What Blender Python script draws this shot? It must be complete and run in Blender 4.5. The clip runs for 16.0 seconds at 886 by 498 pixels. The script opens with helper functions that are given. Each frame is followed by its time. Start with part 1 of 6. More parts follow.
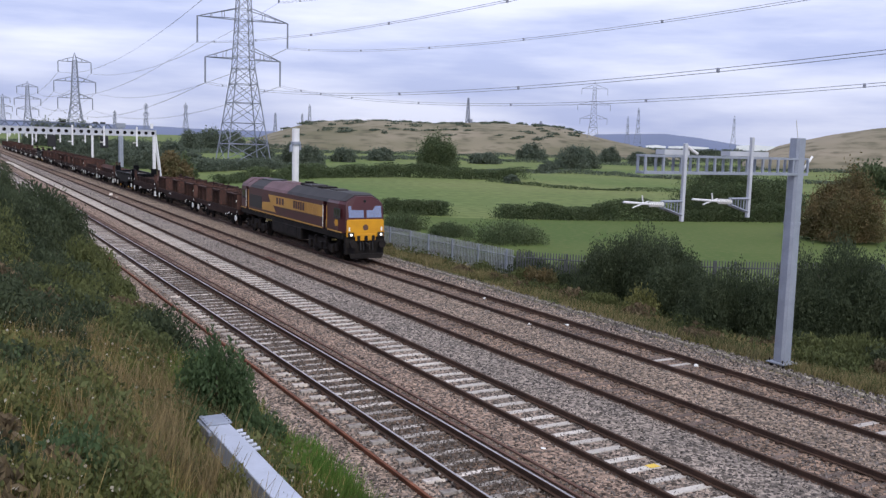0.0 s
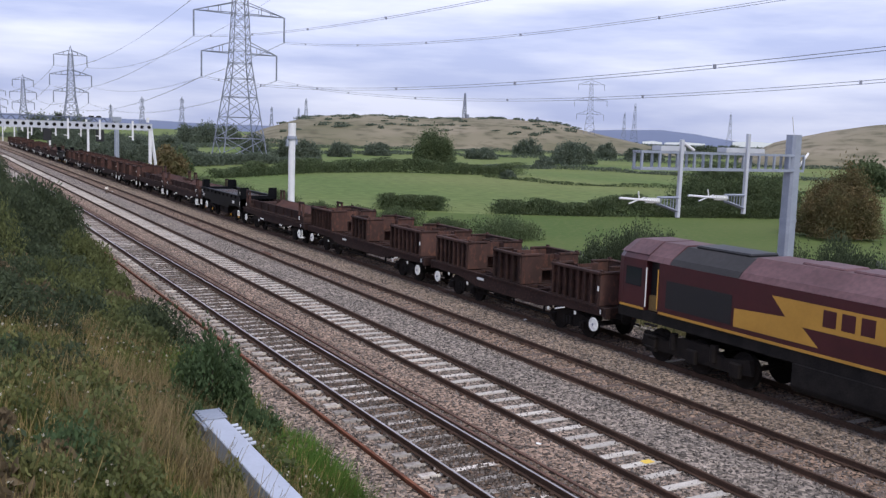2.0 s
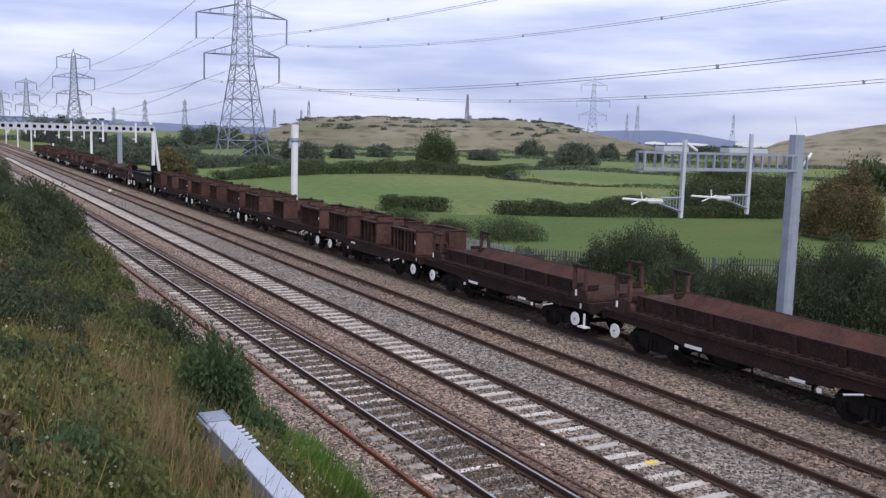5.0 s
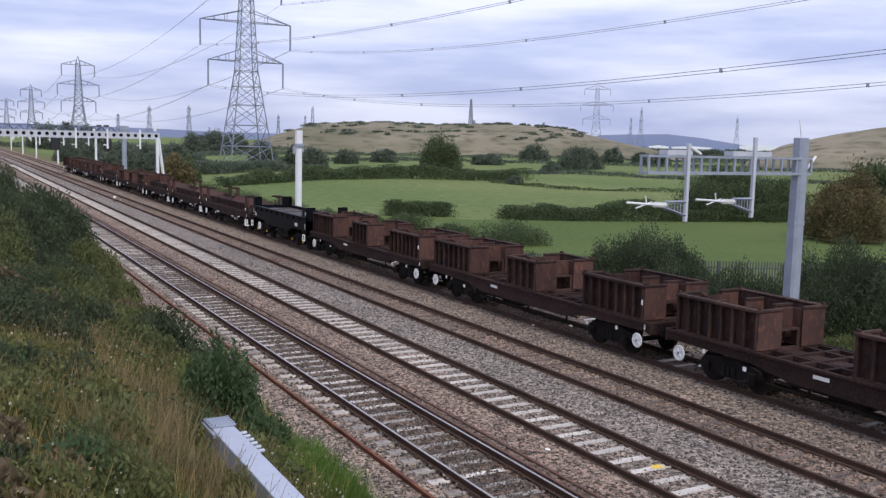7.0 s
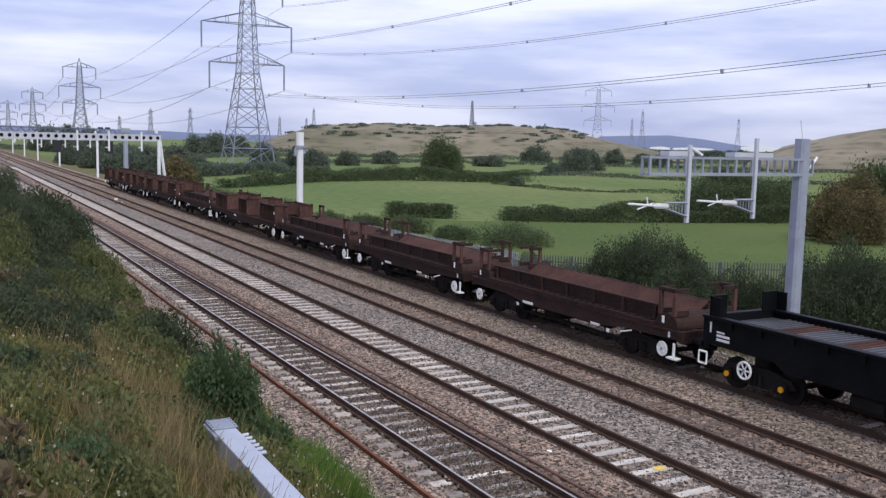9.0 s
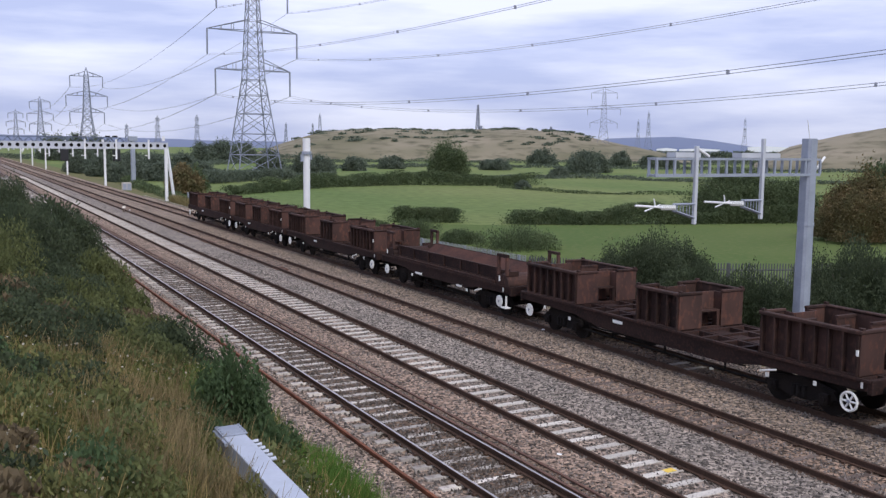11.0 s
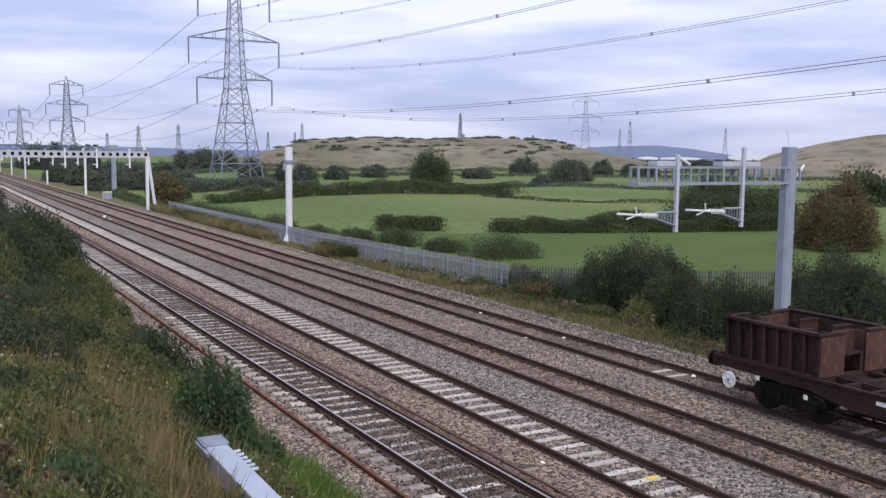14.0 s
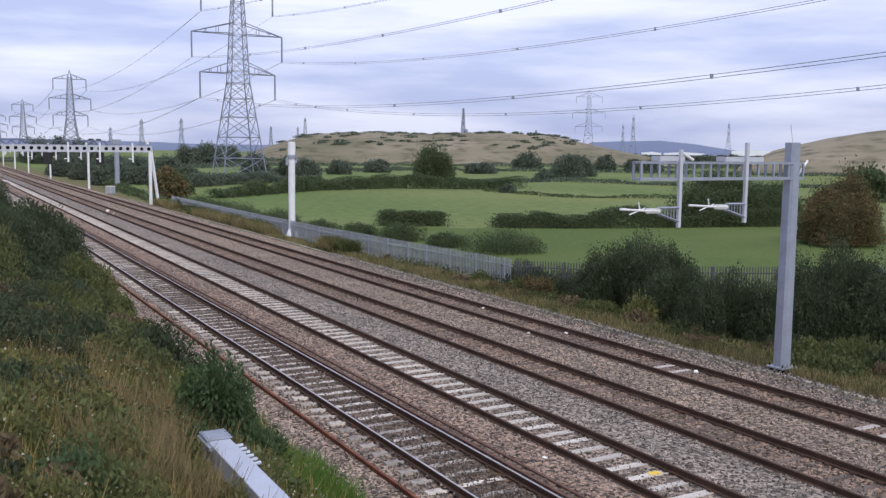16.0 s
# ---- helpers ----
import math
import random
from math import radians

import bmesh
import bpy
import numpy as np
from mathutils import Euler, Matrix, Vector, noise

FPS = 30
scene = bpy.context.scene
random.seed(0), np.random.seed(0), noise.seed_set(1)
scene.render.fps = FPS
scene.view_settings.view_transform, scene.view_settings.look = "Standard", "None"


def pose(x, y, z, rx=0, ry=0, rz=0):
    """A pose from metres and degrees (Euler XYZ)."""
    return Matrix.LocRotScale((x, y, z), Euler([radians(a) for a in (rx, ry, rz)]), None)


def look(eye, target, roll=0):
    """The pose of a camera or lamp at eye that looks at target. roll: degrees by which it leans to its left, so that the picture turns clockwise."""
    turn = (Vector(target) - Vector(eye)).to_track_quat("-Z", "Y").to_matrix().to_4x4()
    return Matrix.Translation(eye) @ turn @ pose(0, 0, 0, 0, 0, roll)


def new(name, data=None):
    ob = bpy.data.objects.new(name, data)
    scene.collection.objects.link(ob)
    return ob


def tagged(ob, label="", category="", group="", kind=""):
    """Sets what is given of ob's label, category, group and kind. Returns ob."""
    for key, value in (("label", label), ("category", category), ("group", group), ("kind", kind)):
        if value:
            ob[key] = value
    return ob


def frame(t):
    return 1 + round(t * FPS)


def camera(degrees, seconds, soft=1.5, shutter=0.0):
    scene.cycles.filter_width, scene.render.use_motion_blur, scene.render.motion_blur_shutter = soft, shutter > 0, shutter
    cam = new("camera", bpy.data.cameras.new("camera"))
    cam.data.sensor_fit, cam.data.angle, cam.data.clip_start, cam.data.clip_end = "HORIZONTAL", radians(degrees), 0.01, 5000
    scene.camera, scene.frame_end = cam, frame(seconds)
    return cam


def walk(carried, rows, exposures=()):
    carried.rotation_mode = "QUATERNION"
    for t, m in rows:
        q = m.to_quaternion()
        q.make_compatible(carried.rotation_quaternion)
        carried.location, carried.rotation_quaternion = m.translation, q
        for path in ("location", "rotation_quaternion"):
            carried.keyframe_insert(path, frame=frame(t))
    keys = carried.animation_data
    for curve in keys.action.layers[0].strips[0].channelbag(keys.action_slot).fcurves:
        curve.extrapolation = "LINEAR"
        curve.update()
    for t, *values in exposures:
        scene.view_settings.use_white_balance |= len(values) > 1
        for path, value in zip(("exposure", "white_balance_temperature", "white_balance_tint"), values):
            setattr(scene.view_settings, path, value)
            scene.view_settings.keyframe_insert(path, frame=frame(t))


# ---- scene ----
# Railway beside pylons and fields. y runs along the line, away from the viewer; z = 0 is the top of the rails.
EYE_Z = 6.948
TRACKS = (10.17, 13.58, 17.27, 21.21)
cam = camera(51.0, 16.0, soft=1.4)
# seconds, yaw, pitch, roll of the hand-held camera
PATH = (
    (0, -28.671, -6.697, -1.681),
    (0.5, -28.573, -6.758, -1.682),
    (1, -28.587, -6.810, -1.679),
    (1.5, -28.606, -6.754, -1.781),
    (2, -28.884, -6.982, -1.918),
    (2.5, -28.976, -6.996, -2.021),
    (3, -28.933, -6.995, -1.993),
    (3.5, -28.891, -6.874, -1.914),
    (4, -28.830, -6.901, -1.819),
    (6.5, -28.554, -6.737, -1.539),
    (7, -28.490, -6.620, -1.424),
    (7.5, -28.577, -6.841, -1.362),
    (8, -28.525, -6.722, -1.184),
    (8.5, -28.450, -6.517, -1.052),
    (9, -28.415, -6.523, -1.318),
    (11.3, -28.079, -6.212, -0.526),
    (11.5, -28.406, -6.088, -0.689),
    (12, -28.843, -5.902, -0.809),
    (12.5, -29.065, -5.961, -0.825),
    (13, -29.217, -5.761, -0.781),
    (13.5, -29.326, -5.805, -0.742),
    (14, -29.112, -5.735, -0.580),
    (14.5, -28.905, -6.129, -0.599),
    (15, -28.924, -5.961, -0.523),
    (15.5, -29.003, -5.857, -0.580),
    (16, -28.932, -6.047, -0.677),
)

walk(cam, [(t, pose(0, 0, EYE_Z, 90 + p, r, y)) for t, y, p, r in PATH], exposures=((0.0, 0.0, 6500, 10), (16.0, 0.0, 6500, 10)))


# ---------- sky and sun ----------
def make_sky():
    world = bpy.data.worlds.new("sky")
    scene.world = world
    world.use_nodes = True
    n, k = world.node_tree.nodes, world.node_tree.links
    n.clear()
    out, bg = n.new("ShaderNodeOutputWorld"), n.new("ShaderNodeBackground")
    sky = n.new("ShaderNodeTexSky")
    sky.sky_type, sky.sun_disc = "NISHITA", False
    sky.sun_elevation, sky.sun_rotation = radians(44.7), radians(187.4)
    sky.air_density, sky.dust_density = 1.0, 1.5
    co, mp, nz = n.new("ShaderNodeTexCoord"), n.new("ShaderNodeMapping"), n.new("ShaderNodeTexNoise")
    mp.inputs["Scale"].default_value = (1.6, 1.6, 11.0)
    nz.inputs["Scale"].default_value, nz.inputs["Detail"].default_value = 1.7, 7.0
    nz.inputs["Roughness"].default_value = 0.52
    rp = n.new("ShaderNodeValToRGB")
    rp.color_ramp.elements[0].position, rp.color_ramp.elements[1].position = 0.38, 0.6
    rp.color_ramp.elements[0].color = (4.9, 5.55, 8.5, 1)
    rp.color_ramp.elements[1].color = (8.4, 8.8, 10.9, 1)
    mix = n.new("ShaderNodeMix")
    mix.data_type = "RGBA"
    mix.inputs["Factor"].default_value = 0.93
    k.new(co.outputs["Generated"], mp.inputs["Vector"])
    k.new(mp.outputs[0], nz.inputs["Vector"])
    k.new(nz.outputs[0], rp.inputs[0])
    k.new(sky.outputs[0], mix.inputs["A"])
    k.new(rp.outputs[0], mix.inputs["B"])
    # the cloud sheet greys towards the horizon
    sep, low = n.new("ShaderNodeSeparateXYZ"), n.new("ShaderNodeMapRange")
    k.new(co.outputs["Generated"], sep.inputs[0])
    low.inputs[1].default_value, low.inputs[2].default_value, low.inputs[3].default_value, low.inputs[4].default_value = 0.0, 0.10, 0.80, 1.0
    k.new(sep.outputs[2], low.inputs[0])
    dim = n.new("ShaderNodeHueSaturation")
    k.new(mix.outputs["Result"], dim.inputs["Color"])
    k.new(low.outputs[0], dim.inputs["Value"])
    k.new(dim.outputs[0], bg.inputs[0])
    bg.inputs[1].default_value = 0.113
    k.new(bg.outputs[0], out.inputs[0])


make_sky()
sun = new("sun", bpy.data.lights.new("sun", "SUN"))
sun.data.energy, sun.data.angle, sun.data.color = 2.1, radians(14), (1.0, 0.96, 0.9)
sun.matrix_world = look((-8, -62, 62), (0, 0, 0))


# ---------- materials ----------
def material(name, c1, c2, scale=4.0, rough=0.8, bump=0.3, metal=0.0, fine=9.0, c3=None, island=0.0, obj=0.0, stretch=(1, 1, 1), dist=0.02, grain=0.25):
    """Two colours mixed by coarse noise, a third by fine noise, with relief; island and obj vary the brightness piece by piece."""
    m = bpy.data.materials.new(name)
    m.use_nodes = True
    n, k = m.node_tree.nodes, m.node_tree.links
    b = n["Principled BSDF"]
    b.inputs["Roughness"].default_value, b.inputs["Metallic"].default_value = rough, metal
    if rough > 0.75:
        b.inputs["Specular IOR Level"].default_value = 0.2
    co, mp = n.new("ShaderNodeTexCoord"), n.new("ShaderNodeMapping")
    mp.inputs["Scale"].default_value = stretch
    k.new(co.outputs["Object"], mp.inputs["Vector"])

    def noise_of(s, detail=4.0):
        z = n.new("ShaderNodeTexNoise")
        z.inputs["Scale"].default_value, z.inputs["Detail"].default_value = s, detail
        k.new(mp.outputs[0], z.inputs["Vector"])
        return z.outputs[0]

    def ramp(x, lo, hi):
        r = n.new("ShaderNodeMapRange")
        r.inputs[1].default_value, r.inputs[2].default_value = lo, hi
        k.new(x, r.inputs[0])
        return r.outputs[0]

    def mixed(f, a, c):
        x = n.new("ShaderNodeMix")
        x.data_type = "RGBA"
        k.new(f, x.inputs["Factor"])
        for s, v in (("A", a), ("B", c)):
            if isinstance(v, tuple):
                x.inputs[s].default_value = (*v, 1)
            else:
                k.new(v, x.inputs[s])
        return x.outputs["Result"]

    coarse, small = noise_of(scale), noise_of(scale * fine, 5.0)
    col = mixed(ramp(coarse, 0.35, 0.65), c1, c2)
    if c3:
        col = mixed(ramp(small, 0.5, 0.72), col, c3)
    else:
        h = n.new("ShaderNodeHueSaturation")
        k.new(col, h.inputs["Color"])
        k.new(ramp(small, 0.1, 0.9), h.inputs["Value"])
        h.inputs["Value"].default_value = 1
        r = n.new("ShaderNodeMapRange")
        r.inputs[1].default_value, r.inputs[2].default_value, r.inputs[3].default_value, r.inputs[4].default_value = 0.25, 0.75, 1 - grain, 1 + grain
        k.new(small, r.inputs[0])
        k.new(r.outputs[0], h.inputs["Value"])
        col = h.outputs[0]
    for amount, source in ((island, "island"), (obj, "obj")):
        if amount:
            g = n.new("ShaderNodeNewGeometry") if source == "island" else n.new("ShaderNodeObjectInfo")
            r = n.new("ShaderNodeMapRange")
            r.inputs[3].default_value, r.inputs[4].default_value = 1 - amount, 1 + amount
            k.new(g.outputs["Random Per Island" if source == "island" else "Random"], r.inputs[0])
            h = n.new("ShaderNodeHueSaturation")
            k.new(col, h.inputs["Color"])
            k.new(r.outputs[0], h.inputs["Value"])
            col = h.outputs[0]
    k.new(col, b.inputs["Base Color"])
    if bump:
        p = n.new("ShaderNodeBump")
        p.inputs["Strength"].default_value, p.inputs["Distance"].default_value = bump, dist
        k.new(small, p.inputs["Height"])
        k.new(p.outputs[0], b.inputs["Normal"])
    return m


def ballast_material():
    """Crushed stone: each cell of a Voronoi pattern a stone, tinted by rusty bands that run along the tracks."""
    m = material("ballast_stone", (0.182, 0.160, 0.144), (0.137, 0.123, 0.112), 0.7, 0.9, 0.0)
    n, k = m.node_tree.nodes, m.node_tree.links
    b = n["Principled BSDF"]
    base = b.inputs["Base Color"].links[0].from_socket
    co = n.new("ShaderNodeTexCoord")
    v = n.new("ShaderNodeTexVoronoi")
    v.inputs["Scale"].default_value = 13.0
    k.new(co.outputs["Object"], v.inputs["Vector"])
    bw = n.new("ShaderNodeRGBToBW")
    k.new(v.outputs["Color"], bw.inputs[0])
    r = n.new("ShaderNodeMapRange")
    r.inputs[1].default_value, r.inputs[2].default_value, r.inputs[3].default_value, r.inputs[4].default_value = 0.2, 0.8, 0.18, 2.05
    k.new(bw.outputs[0], r.inputs[0])
    # tint across the line
    sep = n.new("ShaderNodeSeparateXYZ")
    k.new(co.outputs["Object"], sep.inputs[0])
    wob = n.new("ShaderNodeTexNoise")
    wob.inputs["Scale"].default_value = 0.9
    k.new(co.outputs["Object"], wob.inputs["Vector"])
    add = n.new("ShaderNodeMath")
    add.operation = "MULTIPLY_ADD"
    add.inputs[1].default_value = 0.5
    k.new(wob.outputs[0], add.inputs[0])
    k.new(sep.outputs[0], add.inputs[2])
    across = n.new("ShaderNodeMapRange")
    across.inputs[1].default_value, across.inputs[2].default_value = 7.25, 25.25
    k.new(add.outputs[0], across.inputs[0])
    rp = n.new("ShaderNodeValToRGB")
    e = rp.color_ramp.elements
    bands = ((7.0, (1.05, 0.98, 0.93)), (9.3, (1.0, 0.90, 0.83)), (9.5, (0.46, 0.38, 0.32)), (11.25, (0.46, 0.38, 0.32)), (11.75, (0.9, 0.77, 0.69)), (12.8, (1.05, 0.93, 0.85)), (14.6, (0.92, 0.94, 0.95)),
             (16.2, (0.91, 0.94, 0.96)), (16.6, (0.84, 0.71, 0.62)), (18.0, (0.82, 0.69, 0.6)), (18.4, (0.94, 0.87, 0.79)), (20.3, (0.94, 0.87, 0.79)), (20.6, (0.8, 0.67, 0.58)), (21.9, (0.8, 0.67, 0.58)), (22.2, (0.99, 0.91, 0.83)))
    for i, (x, c) in enumerate(bands):
        el = e[i] if i < 2 else e.new(1.0)
        el.position, el.color = (x - 7.0) / 18.0, (*[a * f for a, f in zip(c, (1.34, 1.24, 1.14))], 1)
    k.new(across.outputs[0], rp.inputs[0])
    x1 = n.new("ShaderNodeMix")
    x1.data_type, x1.blend_type = "RGBA", "MULTIPLY"
    x1.inputs["Factor"].default_value = 1
    k.new(base, x1.inputs["A"])
    k.new(rp.outputs[0], x1.inputs["B"])
    h = n.new("ShaderNodeHueSaturation")
    k.new(x1.outputs["Result"], h.inputs["Color"])
    k.new(r.outputs[0], h.inputs["Value"])
    k.new(h.outputs[0], b.inputs["Base Color"])
    p = n.new("ShaderNodeBump")
    p.inputs["Strength"].default_value, p.inputs["Distance"].default_value = 0.9, 0.05
    p.invert = True
    k.new(v.outputs["Distance"], p.inputs["Height"])
    k.new(p.outputs[0], b.inputs["Normal"])
    return m


def plain(name, c, rough=0.5, metal=0.0, glow=0.0):
    m = bpy.data.materials.new(name)
    m.use_nodes = True
    b = m.node_tree.nodes["Principled BSDF"]
    b.inputs["Base Color"].default_value, b.inputs["Roughness"].default_value, b.inputs["Metallic"].default_value = (*c, 1), rough, metal
    if glow:
        b.inputs["Emission Color"].default_value, b.inputs["Emission Strength"].default_value = (*c, 1), glow
    return m


BALLAST = ballast_material()
GROUND = material("rough_grass_ground", (0.119, 0.128, 0.051), (0.170, 0.145, 0.072), 0.25, 0.95, 0.6, fine=30, c3=(0.076, 0.085, 0.034))
# pasture green lightened and greyed to carry the haze over the fields
FIELD = material("haze_paled_pasture", (0.109, 0.155, 0.049), (0.159, 0.186, 0.067), 0.022, 0.95, 0.3, fine=40, stretch=(1, 0.5, 1))
STRAW = material("dry_hill_grass", (0.272, 0.234, 0.172), (0.152, 0.142, 0.090), 0.012, 0.95, 0.2, fine=8, c3=(0.104, 0.096, 0.064), stretch=(1, 1, 4))
# air haze over the far ridges is put into this blue base colour
BLUEHILL = plain("haze_blue_hill", (0.14, 0.17, 0.26), 1.0)
for grass in (GROUND, FIELD, STRAW):
    grass.node_tree.nodes["Principled BSDF"].inputs["Specular IOR Level"].default_value = 0.1
RUST = material("rusty_rail", (0.149, 0.081, 0.061), (0.101, 0.061, 0.049), 3.0, 0.9, 0.3)
RAILSIDE = material("dark_rail_steel", (0.060, 0.037, 0.027), (0.085, 0.050, 0.036), 2.0, 0.8, 0.3)
RAILTOP = material("worn_rail_head", (0.52, 0.50, 0.49), (0.42, 0.40, 0.39), 1.0, 0.35, 0.03, metal=0.7, grain=0.08)
ORANGE_RUST = material("orange_rust", (0.216, 0.084, 0.048), (0.120, 0.052, 0.034), 1.2, 0.85, 0.3)
CONCRETE = material("pale_concrete", (0.56, 0.52, 0.47), (0.44, 0.40, 0.36), 2.5, 0.9, 0.25, obj=0.15)
OLD_CONCRETE = material("weathered_concrete", (0.60, 0.56, 0.51), (0.30, 0.26, 0.235), 2.2, 0.9, 0.35, obj=0.4)
TIMBER = material("brown_sleeper", (0.17, 0.125, 0.105), (0.115, 0.085, 0.07), 3.0, 0.9, 0.35, obj=0.25)
GALV = material("galvanised_steel", (0.32, 0.35, 0.42), (0.27, 0.30, 0.36), 2.0, 0.5, 0.03, metal=0.25, grain=0.07)
WHITE = material("white_painted_steel", (0.74, 0.74, 0.76), (0.66, 0.67, 0.69), 1.0, 0.5, 0.03, grain=0.05)
PALEGALV = material("pale_galvanised_steel", (0.50, 0.52, 0.57), (0.43, 0.45, 0.50), 1.5, 0.5, 0.03, grain=0.06)
LATTICE = material("weathered_lattice_steel", (0.24, 0.26, 0.33), (0.19, 0.21, 0.27), 0.5, 0.7, 0.0)
FARLATTICE = plain("far_lattice_steel", (0.216, 0.238, 0.302), 0.9)
WIRE = plain("conductor_aluminium", (0.25, 0.26, 0.33), 0.6, 0.2)
WALKWAY = material("blue_grey_walkway_steel", (0.13, 0.155, 0.215), (0.09, 0.11, 0.155), 0.6, 0.7, 0.0)
DARKMETAL = material("sooty_black_metal", (0.010, 0.009, 0.009), (0.02, 0.017, 0.016), 2.0, 0.88, 0.3)
DARKFENCE = material("dark_palisade_steel", (0.075, 0.08, 0.085), (0.05, 0.055, 0.06), 1.0, 0.7, 0.1, obj=0.12)
FENCE = material("dull_palisade_steel", (0.336, 0.353, 0.381), (0.269, 0.286, 0.308), 1.0, 0.55, 0.1, metal=0.2, obj=0.12)
BLACK = plain("black_plastic", (0.012, 0.012, 0.014), 0.5)
WHITEP = plain("white_paint", (0.8, 0.8, 0.78), 0.6)
BUILDING = plain("white_cladding", (0.8, 0.82, 0.85), 0.6)


# ---------- mesh helpers ----------
def box(bm, x0, x1, y0, y1, z0, z1):
    v = [bm.verts.new((x, y, z)) for x in (x0, x1) for y in (y0, y1) for z in (z0, z1)]
    for f in ((0, 1, 3, 2), (4, 6, 7, 5), (0, 4, 5, 1), (2, 3, 7, 6), (0, 2, 6, 4), (1, 5, 7, 3)):
        bm.faces.new([v[i] for i in f])
    return v


def prism(bm, outline, a, b, axis="y"):
    """A closed outline drawn out from a to b. The outline is (x, z) for axis y, (y, z) for axis x, (x, y) for axis z."""
    put = {"y": lambda p, d: (p[0], d, p[1]), "x": lambda p, d: (d, p[0], p[1]), "z": lambda p, d: (p[0], p[1], d)}[axis]
    u, w = [bm.verts.new(put(p, a)) for p in outline], [bm.verts.new(put(p, b)) for p in outline]
    bm.faces.new(u), bm.faces.new(w[::-1])
    for i in range(len(u)):
        j = (i + 1) % len(u)
        bm.faces.new((u[i], w[i], w[j], u[j]))


def rod(bm, p, q, r, seg=8, r2=None):
    p, q = Vector(p), Vector(q)
    r2 = r if r2 is None else r2
    d = (q - p).normalized()
    s = d.cross(Vector((0, 0, 1)) if abs(d.z) < 0.9 else Vector((1, 0, 0))).normalized()
    t = d.cross(s)
    ring = [[bm.verts.new(c + (s * math.cos(a) + t * math.sin(a)) * k) for a in [2 * math.pi * i / seg for i in range(seg)]] for c, k in ((p, r), (q, r2))]
    for i in range(seg):
        j = (i + 1) % seg
        bm.faces.new((ring[0][i], ring[0][j], ring[1][j], ring[1][i]))
    bm.faces.new(ring[0][::-1]), bm.faces.new(ring[1])


def beam(bm, p, q, w):
    rod(bm, p, q, w * 0.707, 4)


def finish(bm, material_, name, bevel=0.0):
    bmesh.ops.recalc_face_normals(bm, faces=bm.faces)
    if bevel:
        bmesh.ops.bevel(bm, geom=[e for e in bm.edges if e.is_manifold and e.calc_face_angle(0) > 0.5], offset=bevel, segments=1, affect="EDGES")
    me = bpy.data.meshes.new(name)
    bm.to_mesh(me)
    bm.free()
    me.materials.append(material_)
    return me


def part(name, bm, material_, parent=None, label="", bevel=0.0):
    ob = new(name, finish(bm, material_, name, bevel))
    ob.parent = parent
    return tagged(ob, label)


def shared(name, me, parent, m):
    ob = new(name, me)
    ob.parent = parent
    ob.matrix_basis = m
    return ob


def thing(name, m, label, category, group="", kind=""):
    ob = new(name)
    ob.empty_display_size = 0.3
    ob.matrix_basis = m
    return tagged(ob, label, category, group, kind)


def grid_mesh(name, xs, ys, height, material_):
    me = bpy.data.meshes.new(name)
    nx, ny = len(xs), len(ys)
    me.from_pydata([(x, y, height(x, y)) for y in ys for x in xs], [], [(j * nx + i, j * nx + i + 1, (j + 1) * nx + i + 1, (j + 1) * nx + i) for j in range(ny - 1) for i in range(nx - 1)])
    me.materials.append(material_)
    me.polygons.foreach_set("use_smooth", [True] * len(me.polygons))
    return me


# ---------- ground ----------
PROFILE = ((-4000, 4.3), (-10, 4.3), (-3, 3.7), (1, 2.5), (4, 1.25), (6, 0.25), (7.4, -0.42), (24.4, -0.45), (25.6, -0.45), (27.5, -0.7), (30, -1.0), (4000, -1.0))


def ground_z(x, y):
    z = float(np.interp(x, [p[0] for p in PROFILE], [p[1] for p in PROFILE]))
    rough = 0.0 if 7.4 <= x <= 25 else 0.16 * noise.noise((x * 0.35, y * 0.35, 0.0)) + 0.05 * noise.noise((x * 1.3, y * 1.3, 3.0))
    return z + rough * (1.0 if x < 30 else 0.4)


def make_ground():
    xs = [-4000, -800, -200, -60, -30, -18] + [-12 + 0.6 * i for i in range(33)] + [7.4, 9, 15, 21, 24.4, 25, 25.6, 26.4, 27.2, 28, 29, 30, 32]
    xs_far = xs + [36, 45, 60, 90, 140, 220, 400, 800, 1500, 4000]
    ys = [-300, -60, -20] + [0.8 * i for i in range(-10, 130)] + [110, 120, 135, 150, 180, 220, 300, 400, 600, 1000, 2000, 4500]
    tagged(new("ground", grid_mesh("ground", xs_far[: len(xs)], ys, ground_z, GROUND)), "rough weedy lineside grass and earth bank", "ground", kind="structure")
    fx = [32, 36, 45, 60, 90, 140, 220, 400, 800, 1500, 4000]
    tagged(new("ground_pasture", grid_mesh("ground_pasture", fx, ys, ground_z, FIELD)), "flat green pasture fields beside the railway", "field", kind="structure")


MEADOW = material("deep_green_meadow_grass", (0.074, 0.115, 0.031), (0.101, 0.133, 0.041), 0.05, 0.95, 0.3, fine=40, c3=(0.122, 0.140, 0.050))
MEADOW.node_tree.nodes["Principled BSDF"].inputs["Specular IOR Level"].default_value = 0.1


